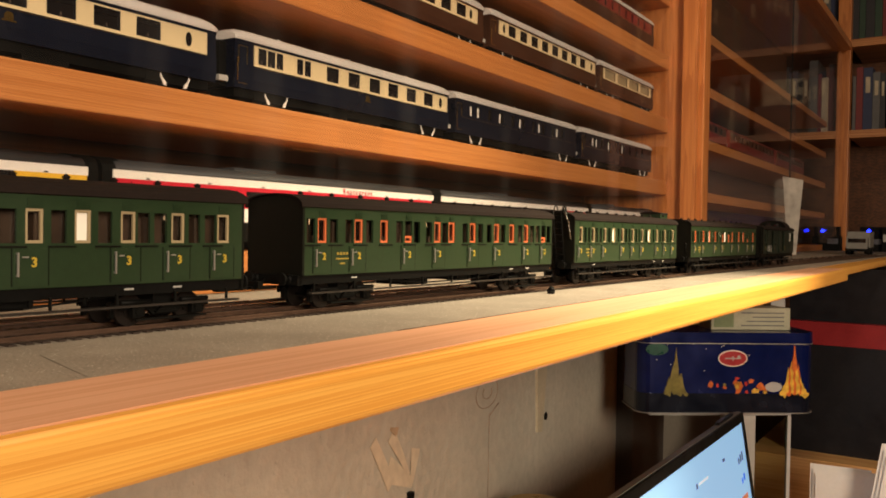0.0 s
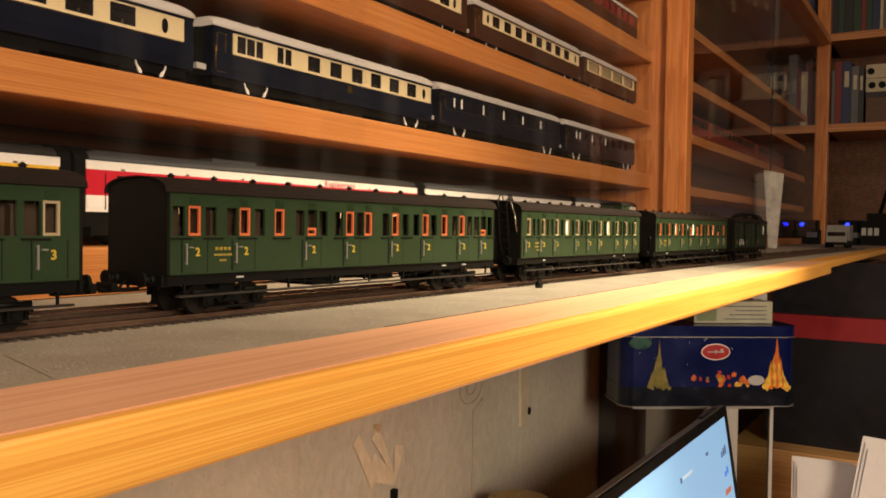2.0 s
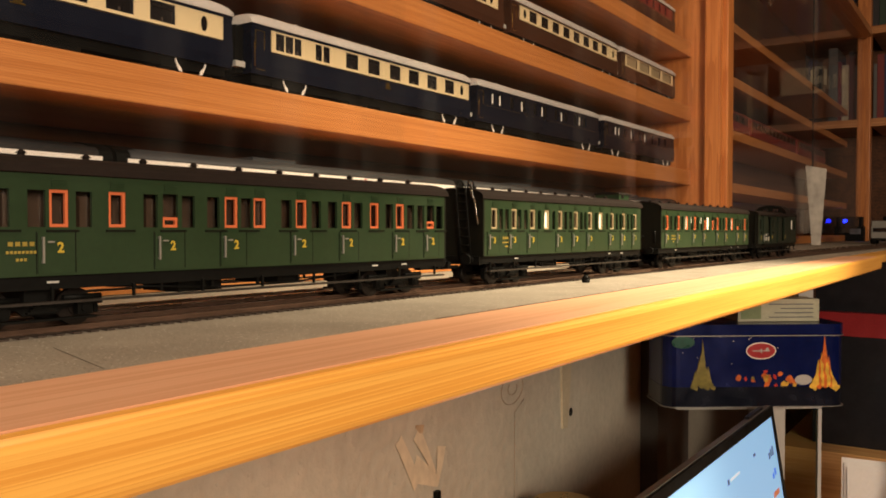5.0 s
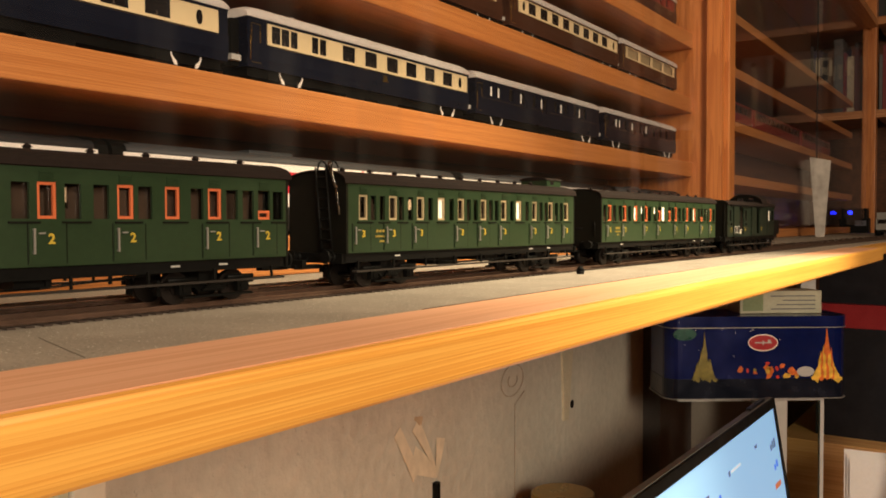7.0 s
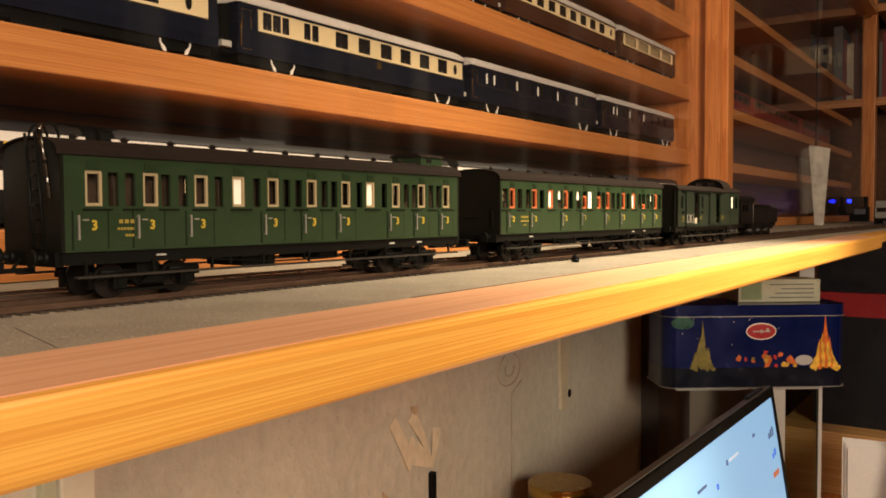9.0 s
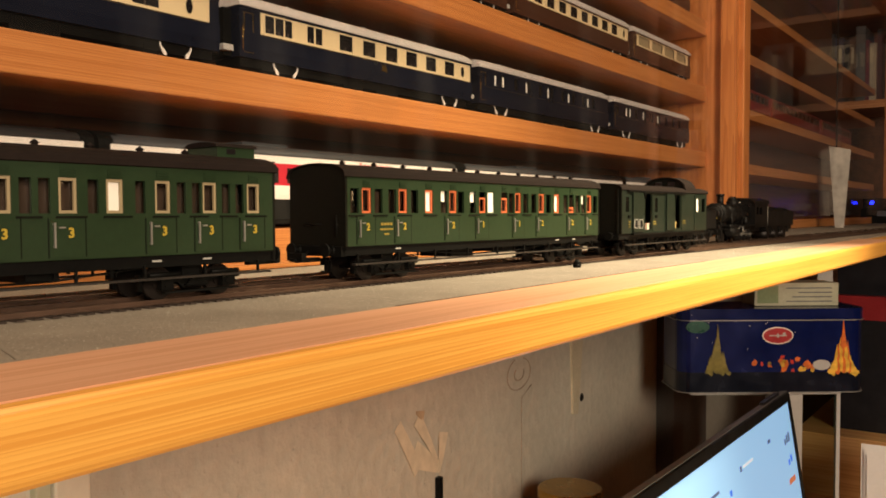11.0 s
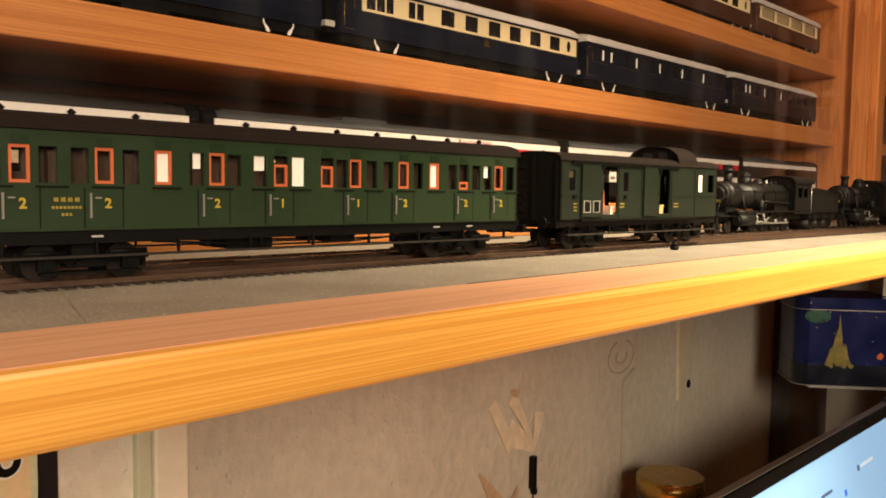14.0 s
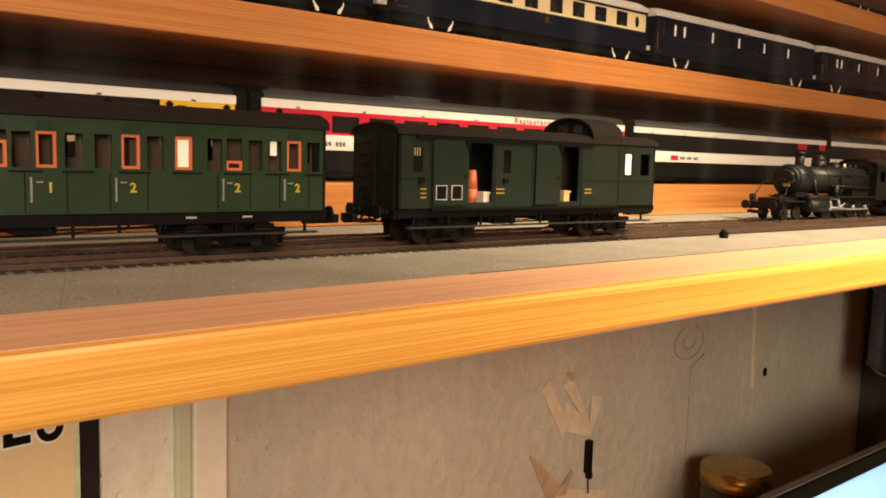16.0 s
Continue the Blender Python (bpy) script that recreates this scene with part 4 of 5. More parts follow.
structure("cabinet_back", Form().box(-0.98, 2.36, 0.318, 0.326, 0.0005, 0.62), BACK, "dark brown cabinet back panel")
structure("cabinet_top", Form().box(-0.98, 2.36, 0.13, 0.326, 0.62, 0.64), PINE, "pine cabinet top")
for i, (x0, x1, y) in enumerate(((-0.945, 0.02, 0.150), (-0.02, XE - 0.014, 0.156), (XE + 0.034, 1.60, 0.150), (1.58, 2.34, 0.156))):
    g = solid("glass_door", Form().box(x0, x1, y - 0.0015, y + 0.0015, 0.026, 0.615), PANE, "clear sliding glass door of the display cabinet", "glass door", "sliding glass doors")
    g.visible_shadow = False
    if i >= 2:
        part("glass_edge", Form().box(x0 - 0.0021, x0 - 0.0001, y - 0.0017, y + 0.0017, 0.026, 0.615), DARKGLASS, g, "dark polished edge of the pane")
structure("glass_rail", Form().box(-0.95, XE, 0.142, 0.164, 0.0005, 0.003), PINE, "low guide rail for the glass doors")


Y_TRACK = 0.2195


def saloon_roof(h, eave, crown, L, low_end=0.55, n=12):
    """An arched roof whose crown dips and narrows towards both ends."""
    f = Form()
    stations = [(0.0, low_end), (0.003, 0.80), (0.007, 0.94), (0.013, 1.0), (L - 0.013, 1.0), (L - 0.007, 0.94), (L - 0.003, 0.80), (L, low_end)]
    rings = [[(x, y, z) for y, z in roof_outline(h, eave, eave + (crown - eave) * q, n, 0.55)] for x, q in stations]
    m = n + 1
    faces = [(a * m + i, a * m + i + 1, (a + 1) * m + i + 1, (a + 1) * m + i) for a in range(len(rings) - 1) for i in range(n)]
    faces += [tuple(a * m + i for i in ((0, n)))+ ((a + 1) * m + n, (a + 1) * m) for a in range(len(rings) - 1)]
    f.add([p for r in rings for p in r], faces, True)
    k = (len(rings) - 1) * m
    f.f += [tuple(range(m))[::-1], tuple(k + i for i in range(m))]
    f.s += [False, False]
    return f


def saloon_coach(kind, x0, x1, base, near, label, wins, ovals, low, band, roof_mat, crown=0.0515, margins=(0.013, 0.013), drawn=False):
    """A coach of the display trains: sill, window band, white roof, bogies with pale springs."""
    L = x1 - x0
    m0, m1 = margins
    v = thing(kind, label, "model coach", pose(x0, near + 0.0165, base), "display trains")
    h = 0.0165
    W0, W1 = 0.0278, 0.0393
    side = [(-h + 0.001, 0.0095), (h - 0.001, 0.0095), (h, 0.016), (h, 0.0260), (-h, 0.0260), (-h, 0.016)]
    part("lower_body", Form().prism(side, 0.001, L - 0.001), low, v)
    holes = [(c - w / 2, c + w / 2, W0, W1) for c, w in wins]
    holes = [q for q in holes if q[0] > m0 + 0.001 and q[1] < L - m1 - 0.001]
    part("window_band", Form().wall(m0, L - m1, -h, -h + 0.001, 0.0260, 0.0403, holes), band, v, "painted window band")
    # dark strip in the lower paint stands in for shade under the eave
    part("eave_shade", Form().box(0.001, L - 0.001, -h + 0.0002, h - 0.0002, 0.0403, 0.0424), low, v)
    part("vestibule", Form().box(0.001, m0, -h + 0.0008, h, 0.0260, 0.0403).box(L - m1, L - 0.001, -h + 0.0008, h, 0.0260, 0.0403), low, v)
    part("far_band", Form().box(m0, L - m1, h - 0.001, h, 0.0260, 0.0403), band, v)
    for q in holes:
        w = part("window", Form().box(q[0] + 0.0001, q[1] - 0.0001, -h + 0.0012, -h + 0.0016, W0, W1), CREAM if drawn else DARKGLASS, v, "drawn cream blind" if drawn else "")
        if band is CREAMB:
            part("window_frame", Form().rim(q[0], q[1], -h + 0.0001, -h + 0.0009, W0, W1, 0.0004), low, w)
            if not drawn:
                part("window_bar", Form().box(q[0] + 0.0004, q[1] - 0.0004, -h + 0.0005, -h + 0.0010, 0.0360, 0.0364).box((q[0] + q[1]) / 2 - 0.0002, (q[0] + q[1]) / 2 + 0.0002, -h + 0.0005, -h + 0.0010, 0.0364, W1 - 0.0004), WHEEL, w)
                part("table_lamp", Form().rod(((q[0] + q[1]) / 2, -h + 0.0009, W0 + 0.0006), ((q[0] + q[1]) / 2, -h + 0.0009, W0 + 0.0030), 0.0008, 6, 0.0004), SEAT, w)
    for c in ovals:
        f = Form()
        f.add([(c + 0.0024 * math.cos(2 * math.pi * k / 20), -h - 0.0003, 0.0332 + 0.0046 * math.sin(2 * math.pi * k / 20)) for k in range(20)] + [(c + 0.0024 * math.cos(2 * math.pi * k / 20), -h + 0.0004, 0.0332 + 0.0046 * math.sin(2 * math.pi * k / 20)) for k in range(20)],
              [tuple(range(20))] + [((k + 1) % 20, k, 20 + k, 20 + (k + 1) % 20) for k in range(20)])
        part("oval_window", f, DARKGLASS, v)
    part("roof", saloon_roof(h + 0.0006, 0.0423, crown, L), roof_mat, v, "arched roof")
    for k in range(3):
        part("roof_vent", Form().rod((L * (0.2 + 0.3 * k), -0.004, crown - 0.001), (L * (0.2 + 0.3 * k), -0.004, crown + 0.0014), 0.0014, 8), roof_mat, v)
    part("underframe", Form().box(0.004, L - 0.004, -0.0120, 0.0120, 0.0040, 0.0095).box(L * 0.38, L * 0.46, -0.0125, 0.0125, 0.0012, 0.0040).box(L * 0.52, L * 0.62, -0.0125, 0.0125, 0.0012, 0.0040), BLACK, v)
    for x in (0.0, L):
        part("gangway", Form().box(x - 0.0055, x + 0.0055, -0.0075, 0.0075, 0.010, 0.041), BLACK, v)
    part("coupling_box", Form().box(-0.0092, -0.0012, -0.0120, -0.0080, 0.0128, 0.0166), PALE, v, "pale coupling box")
    part("vestibule_door", Form().rim(0.0045, 0.0125, -h + 0.0004, -h + 0.0009, 0.0125, 0.0385, 0.0004), GOLD, v, "thin gold door outline")
    part("handrail", Form().rod((0.0028, -h - 0.0004, 0.014), (0.0028, -h - 0.0004, 0.030), 0.0003, 6), GOLD, v, "thin brass handrail")
    part("waist_line", Form().box(m0, L - m1, -h - 0.0002, -h + 0.0002, 0.0252, 0.0254), GOLD, v)
    for c in (0.043, L - 0.032):
        b = part("bogie", Form().box(c - 0.021, c + 0.021, -0.0125, 0.0125, 0.0035, 0.0070), BLACK, v)
        for sx in (-1, 1):
            part("wheel", Form().rod((c + sx * 0.0145, -0.0095, 0.0058), (c + sx * 0.0145, 0.0095, 0.0058), 0.0057, 18), BLACK, b)
            pts = ((0, 0.0016), (0.0022, 0.0020), (0.0048, 0.0076), (0.0044, 0.0098), (0.0034, 0.0066), (0.0006, 0.0040))
            part("spring_hanger", Form().add([(c + sx * (0.0066 + q), y, z) for y in (-0.0140, -0.0132) for q, z in pts],
                                             [(0, 1, 2, 3, 4, 5), (11, 10, 9, 8, 7, 6)] + [(k, (k + 1) % 6, 6 + (k + 1) % 6, 6 + k) for k in range(6)]), WHITE, b, "white painted spring hanger")
    return v


def even(n, L, w, a=0.03):
    return [(a + (L - 2 * a) * (k + 0.5) / n, w) for k in range(n)]


for z, x0 in ((0.121, -0.94), (0.2155, -0.94), (0.3105, -0.94)):
    d = thing("display_track", "dark model railway track on the cabinet shelf", "track", pose(0, Y_TRACK, z), "display tracks")
    part("track_bed", Form().box(x0, XE - 0.002, -0.0130, 0.0130, 0.0, 0.0016), BLACK, d)
    for y in (-0.00825, 0.00825):
        part("rail", Form().box(x0, XE - 0.002, y - 0.0006, y + 0.0006, 0.0016, 0.0040), RAIL, d)


PULLB = [(0.0262, 0.0079), (0.0350, 0.0075), (0.0434, 0.0066), (0.0645, 0.0065), (0.0728, 0.0066)] + [(c, 0.0140) for c in (0.1013, 0.1275, 0.1546, 0.1802, 0.2068, 0.2338)]
B0, Y0 = 0.125, 0.2030
pull = "navy and cream saloon coach with white roof on the pine shelf"
c1 = saloon_coach("display_coach", -0.363, -0.090, B0, Y0, pull, [(0.0485 + 0.0284 * k, 0.0175) for k in range(7)], (0.018, 0.2490), NAVY, CREAMB, WHITE, margins=(0.010, 0.009))
c2 = saloon_coach("display_coach", -0.0755, 0.1940, B0, Y0, pull, PULLB, (0.2535,), NAVY, CREAMB, WHITE, margins=(0.0185, 0.004))
for c, x in ((c1, 0.1327), (c2, 0.1452)):
    part("crest", Form().rod((x, -0.0168, 0.0215), (x, -0.0160, 0.0215), 0.0026, 16).box(x - 0.0040, x + 0.0040, -0.0167, -0.0162, 0.0188, 0.0198), GOLD, c, "gold crest with a scroll")
c3 = saloon_coach("display_coach", 0.2045, 0.4865, B0, Y0, "navy sleeping coach with white roof on the pine shelf", even(9, 0.282, 0.008, 0.03), (), NAVY, NAVY, WHITE)
c4 = saloon_coach("display_coach", 0.5010, 0.765, B0, Y0, "navy coach with white roof at the end of the pine shelf", even(8, 0.264, 0.008, 0.03), (), NAVY, NAVY, WHITE)
for c, n in ((c3, (0.0281, 0.0421, 0.0866, 0.1315, 0.1777, 0.2250)), (c4, (0.0363, 0.0475, 0.09, 0.14))):
    for x in n:
        part("pale_blind", Form().box(x - 0.0013, x + 0.0013, -0.0168, -0.0164, 0.0280, 0.0372), SHEET, c, "pale window blind")
brown = "umber and cream saloon coach with pale roof on the upper shelf"
B1 = 0.2195
saloon_coach("display_coach", -0.02, 0.256, B1, Y0, brown, even(8, 0.276, 0.0165, 0.03), (0.022, 0.250), BROWNP, CREAMB, WHITE, 0.0525)
saloon_coach("display_coach", 0.268, 0.5455, B1, Y0, brown, [(0.0475 + 0.0265 * k, 0.0155) for k in range(8)], (0.0292, 0.2604), BROWNP, CREAMB, WHITE, 0.0525, margins=(0.0195, 0.005))
saloon_coach("display_coach", 0.557, 0.768, B1, Y0, "umber and cream saloon coach with drawn blinds on the upper shelf", [(0.036 + 0.045 * k, 0.036) for k in range(4)], (), BROWNP, CREAMB, WHITE, 0.0525, drawn=True)
saloon_coach("display_coach", -0.31, -0.03, B1, Y0, brown, even(8, 0.28, 0.0165, 0.03), (), BROWNP, CREAMB, WHITE, 0.0525)
saloon_coach("display_coach", 0.20, 0.47, 0.3145, Y0, "dark red coach with white roof on the top shelf", even(9, 0.27, 0.008, 0.03), (), BROWNP, FARRED, WHITE)
saloon_coach("display_coach", 0.48, 0.765, 0.3145, Y0, "dark red coach with white roof on the top shelf", even(9, 0.285, 0.008, 0.03), (), BROWNP, FARRED, WHITE)
for x0, x1, zz in ((0.83, 1.25, 0.2115), (1.27, 1.70, 0.2115), (1.72, 2.1, 0.2115)):
    saloon_coach("display_coach", x0, x1, zz, 0.215, "red and pale railcar in the far glass cabinet", even(10, x1 - x0, 0.018, 0.03), (), FARRED, BROWNP, FARRED, 0.047)


SIGNBLUE = plain("sign_blue", (0.02, 0.03, 0.16), 0.4)


def express_coach(x0, x1, band, label, word="", extra=(), mark=0.054):
    """A modern express coach: white lower and upper stripes, coloured window band, grey roof."""
    L = x1 - x0
    v = thing("express_coach", label, "model coach", pose(x0, 0.2165, 0.0225), "express train on the bottom shelf")
    h = 0.0165
    part("lower_body", Form().prism([(-h + 0.0004, 0.0196), (h - 0.0004, 0.0196), (h, 0.0225), (h, 0.0290), (-h, 0.0290), (-h, 0.0225)], 0, L), WHITE, v, "white lower side")
    part("window_band", Form().box(0, L, -h, h, 0.0290, 0.0437), band, v, "coloured window band")
    part("upper_stripe", Form().box(0, L, -h, h, 0.0437, 0.0487), WHITE, v, "white cant rail stripe")
    n = int(L / 0.028)
    for k in range(n):
        part("window", Form().box(0.02 + 0.028 * k, 0.04 + 0.028 * k, -h - 0.0002, -h + 0.0002, 0.0306, 0.0408), DARKGLASS, v)
    for a, b, z0, z1, mat in extra:
        part("door_panel", Form().box(a, b, -h - 0.0003, -h + 0.0002, z0, z1), mat, v)
    part("roof", Form().prism(roof_outline(h, 0.0484, 0.0560), 0.002, L - 0.002, True), GREYROOF, v, "dark grey rounded roof")
    part("roof_box", Form().box(L * 0.3, L * 0.42, -0.008, 0.008, 0.0545, 0.0575), GREYROOF, v)
    for x in (0.0, L):
        part("gangway", Form().prism([(-0.0158, 0.011), (0.0158, 0.011)] + roof_outline(0.0158, 0.0478, 0.0568, 10), x - 0.0068, x + 0.0068), BLACK, v, "black rubber gangway")
    part("skirt", Form().box(0.004, L - 0.004, -0.0150, 0.0150, 0.0062, 0.0196), BLACK, v)
    for c in (0.045, L - 0.045):
        b = part("bogie", Form().box(c - 0.02, c + 0.02, -0.0128, 0.0128, 0.003, 0.0085), BLACK, v)
        for sx in (-1, 1):
            part("wheel", Form().rod((c + sx * 0.0145, -0.0085, 0.0055), (c + sx * 0.0145, 0.0085, 0.0055), 0.0055, 18), BLACK, b)
    part("door_gap", Form().box(0.012, 0.0126, -h - 0.0002, -h + 0.0002, 0.021, 0.042).box(L - 0.0126, L - 0.012, -h - 0.0002, -h + 0.0002, 0.021, 0.042), BLACK, v)
    if word:
        o = part("lettering", lettering(word, 0.0056, REDP, 1.5), REDP, v, "red lettering")
        o.location = (0.2245, -h - 0.0003, 0.0443)
    part("emblem", Form().box(mark, mark + 0.0108, -h - 0.0003, -h + 0.0002, 0.0215, 0.0255), REDP, v, "red emblem plate")
    for k in range(11):
        if k % 4 != 3:
            part("lettering_bar", Form().box(mark + 0.0140 + 0.0026 * k, mark + 0.0158 + 0.0026 * k, -h - 0.0003, -h + 0.0002, 0.0222, 0.0248), INK, v)
    for k in range(7):
        x = L * (k + 0.5) / 7
        part("cant_clip", Form().box(x - 0.0012, x + 0.0012, -h - 0.0004, -h + 0.0002, 0.0439, 0.0448), GREYROOF, v)
    return v


express_coach(-0.540, -0.186, DARKGLASS, "white express coach with yellow and red panels on bottom shelf", "", ((0.3100, 0.3530, 0.0405, 0.0437, YELLOW), (0.3260, 0.3530, 0.0291, 0.0404, REDP), (0.3195, 0.3250, 0.0320, 0.0412, SIGNBLUE)))
express_coach(-0.170, 0.165, REDP, "red and white express restaurant coach on the bottom shelf", "Restaurant", mark=0.0160)
express_coach(0.178, 0.520, DARKGLASS, "white express coach with black window band on the bottom shelf", "", ((0.279, 0.299, 0.0375, 0.0437, REDP), (0.327, 0.340, 0.0375, 0.0437, REDP)))
express_coach(0.533, 0.765, DARKGLASS, "white express coach at the end of the bottom shelf")

# ---- bookcase across the end of the room ----
XB = 2.40
structure("bookcase_post", Form().box(XB, XB + 0.04, 0.138, 0.176, 0.0, 0.95), PINE_V, "upright pine post of the bookcase", 0.002)
structure("bookcase_post_south", Form().box(XB, XB + 0.04, -0.62, -0.58, -1.1, 0.95), PINE_V, "upright pine post of the bookcase", 0.002)
for z in (0.366, 0.650, 0.92):
    structure("bookcase_shelf", Form().box(XB + 0.002, XB + 0.30, -0.58, 0.138, z - 0.012, z + 0.012), PINE_Y, "pine bookcase shelf", 0.001)
    structure("bookcase_shelf_inner", Form().box(XB + 0.002, XB + 0.30, 0.176, 0.55, z - 0.012, z + 0.012), PINE_Y, "pine bookcase shelf", 0.001)
structure("bookcase_back", Form().box(XB + 0.30, XB + 0.32, -0.62, 0.55, -1.1, 0.95), BACK, "dark brown back of the bookcase")
rng = random.Random(5)
BOOKS = [plain("book_cover_" + n, c, 0.55, 0, 0.2, 60, 0.1) for n, c in (("black", (0.02, 0.02, 0.025)), ("green", (0.02, 0.05, 0.03)), ("blue", (0.02, 0.03, 0.08)), ("brown", (0.09, 0.04, 0.02)), ("cream", (0.45, 0.38, 0.26)), ("red", (0.16, 0.02, 0.02)), ("grey", (0.10, 0.10, 0.10)))]


def book(y, w, z, h, mat, label):
    b = thing("book", label, "book", pose(XB + 0.03, y, z), "books in the bookcase")
    part("cover", Form().box(0, 0.002, 0, w, 0, h).box(0.002, 0.16, 0, 0.002, 0, h).box(0.002, 0.16, w - 0.002, w, 0, h), mat, b)
    part("pages", Form().box(0.002, 0.155, 0.002, w - 0.002, 0.003, h - 0.004), PAPER, b)
    if rng.random() < 0.4:
        part("spine_bar", Form().box(-0.0006, 0.0, w * 0.25, w * 0.75, h * 0.6, h * 0.85), BOOKS[4], b)
    return b


drawer = thing("storage_box", "dark brown storage box lying on the bookcase shelf", "box", pose(XB + 0.03, -0.130, 0.378))
part("carton", Form().box(0, 0.20, 0, 0.165, 0, 0.095), BOOKS[3], drawer)
part("lid", Form().box(-0.002, 0.202, -0.002, 0.167, 0.080, 0.097), BOOKS[0], drawer, "black lid")
for k in range(2):
    fb = thing("file_box", "cream cardboard file box with two finger holes", "file box", pose(XB + 0.035, -0.108, 0.4755 + 0.0435 * k), "file boxes on the bookcase")
    part("carton", Form().box(0, 0.18, 0, 0.145, 0, 0.042), BOOKS[4], fb)
    for y in (0.100, 0.128) if k == 0 else (0.132,):
        part("finger_hole", Form().rod((-0.0008, y, 0.021), (0.001, y, 0.021), 0.0105, 18), BLACK, fb)
for z, y0, y1 in ((0.378, -0.56, -0.130), (0.378, 0.042, 0.150), (0.378, 0.18, 0.52), (0.662, -0.56, 0.150), (0.662, 0.18, 0.52)):
    y = y0
    while y < y1 - 0.020:
        w = rng.uniform(0.008, 0.026)
        k = rng.choices(range(7), (6, 4, 3, 2, 0.9, 0.6, 3))[0]
        book(y, w, z, rng.uniform(0.17, 0.235), BOOKS[k], ("black", "dark green", "dark blue", "brown", "cream", "dark red", "grey")[k] + " book standing on the pine bookcase shelf")
        y += w + 0.001

# small devices with blue lamps, a toy lorry and a leaning card at the end of the shelf
for y in (0.196, 0.068):
    d = thing("charger", "small black device with a bright blue lamp on the shelf", "device", pose(2.33, y, 0.0))
    part("case", Form().box(0.0, 0.05, -0.05, 0.03, 0.0, 0.045).box(0.004, 0.05, -0.045, 0.025, 0.045, 0.075), BLACK, d)
    part("blue_lamp", Form().rod((-0.002, 0, 0.062), (0.004, 0, 0.062), 0.0055, 16), LED, d, "glowing blue lamp")
    part("display", Form().box(-0.001, 0.0, -0.044, -0.014, 0.022, 0.038), INK, d)
TOYGREY = plain("toy_grey", (0.20, 0.19, 0.17), 0.5)
arm = thing("desk_gadget", "black device with a slanting arm beside the charger", "device", pose(2.31, -0.005, 0.0))
part("case", Form().box(0.0, 0.05, -0.075, 0.035, 0.0, 0.072).box(0.004, 0.05, -0.070, 0.020, 0.072, 0.096), BLACK, arm)
part("arm", Form().rod((0.02, -0.014, 0.094), (0.02, -0.046, 0.215), 0.0055, 8), BLACK, arm)
for k in range(3):
    part("display_bar", Form().box(-0.001, 0.0, 0.020 - 0.017 * k, 0.032 - 0.017 * k, 0.030, 0.052), PALE, arm, "pale display marks")
lorry = thing("toy_lorry", "small grey toy lorry standing on the shelf", "toy lorry", pose(1.72, 0.029, 0.0) @ Matrix.Scale(1.2, 4))
part("cab", Form().box(0.0, 0.024, -0.019, 0.019, 0.012, 0.034), TOYGREY, lorry)
part("load_box", Form().box(0.026, 0.090, -0.021, 0.021, 0.014, 0.046), TOYGREY, lorry)
part("chassis", Form().box(0.002, 0.088, -0.018, 0.018, 0.007, 0.0135), BLACK, lorry)
part("windscreen", Form().box(-0.0006, 0.0, -0.016, 0.016, 0.024, 0.032), DARKGLASS, lorry)
for x in (0.012, 0.070):
    for y in (-0.017, 0.017):
        part("wheel", Form().rod((x, y - 0.004, 0.008), (x, y + 0.004, 0.008), 0.008, 16), BLACK, lorry)
card = solid("leaning_card", Form().add([(0, -0.010, 0), (0, 0.008, 0), (0.006, 0.021, 0.177), (0.006, -0.022, 0.168), (0.0012, -0.010, 0), (0.0012, 0.008, 0), (0.0072, 0.021, 0.177), (0.0072, -0.022, 0.168)],
                                       [(0, 3, 2, 1), (4, 5, 6, 7), (0, 1, 5, 4), (1, 2, 6, 5), (2, 3, 7, 6), (3, 0, 4, 7)]), plain("grey_card", (0.42, 0.385, 0.34), 0.8, 0, 0.35, 60, 0.3, 14), "white creased paper card leaning upright on the shelf", "card", m=pose(1.52, 0.138, 0.0, 0, 0, 15))
solid("pebble", Form().rod((0, 0, 0.0), (0, 0, 0.0020), 0.0022, 9, 0.0026).rod((0, 0, 0.0020), (0.0004, 0, 0.0046), 0.0026, 9, 0.0012), BLACK, "tiny black knob on the felt beside the track", "knob", m=pose(0.0, 0.0, 0.0))
structure("felt_seam", Form().box(-0.00013, 0.00013, -0.0215, 0.0215, 0.0001, 0.0002), plain("seam_grey", (0.235, 0.20, 0.16), 0.9), "thin seam across the felt", m=pose(-0.3395, -0.0205, 0.0, 0, 0, -16.8))
structure("edge_crack", Form().box(-0.22, 0.10, -0.0435, -0.0431, 0.0001, 0.0004), SLEEPER, "dark joint between felt and wood")

# ---- on the wall under the shelf: trim, sign, tape, wire ring ----
def on_wall(x, z):
    return WALLM @ pose(x / math.cos(lean), 0, z)


structure("trim_upright", Form().box(-0.010, 0.010, -0.008, 0.0, -0.75, -0.0135), TRIM, "off-white painted upright trim", 0.0015, on_wall(-0.2208, 0))
structure("trim_edge", Form().box(-0.004, 0.004, -0.006, 0.0, -0.75, -0.0135), plain("pale_green_trim", (0.48, 0.50, 0.36), 0.5, 0, 0.06), "pale green edge of the trim", 0.001, on_wall(-0.2353, 0))
sign = thing("wall_sign", "cream sign board with black lettering and a black border, partly hidden", "sign", on_wall(-0.3565, -0.16))
part("board", Form().box(-0.10, 0.069, -0.004, 0.0, -0.20, 0.10), CREAMB, sign)
part("border", Form().box(0.0697, 0.0782, -0.0045, 0.0, -0.20, 0.10), BOXBLACK, sign, "black border")
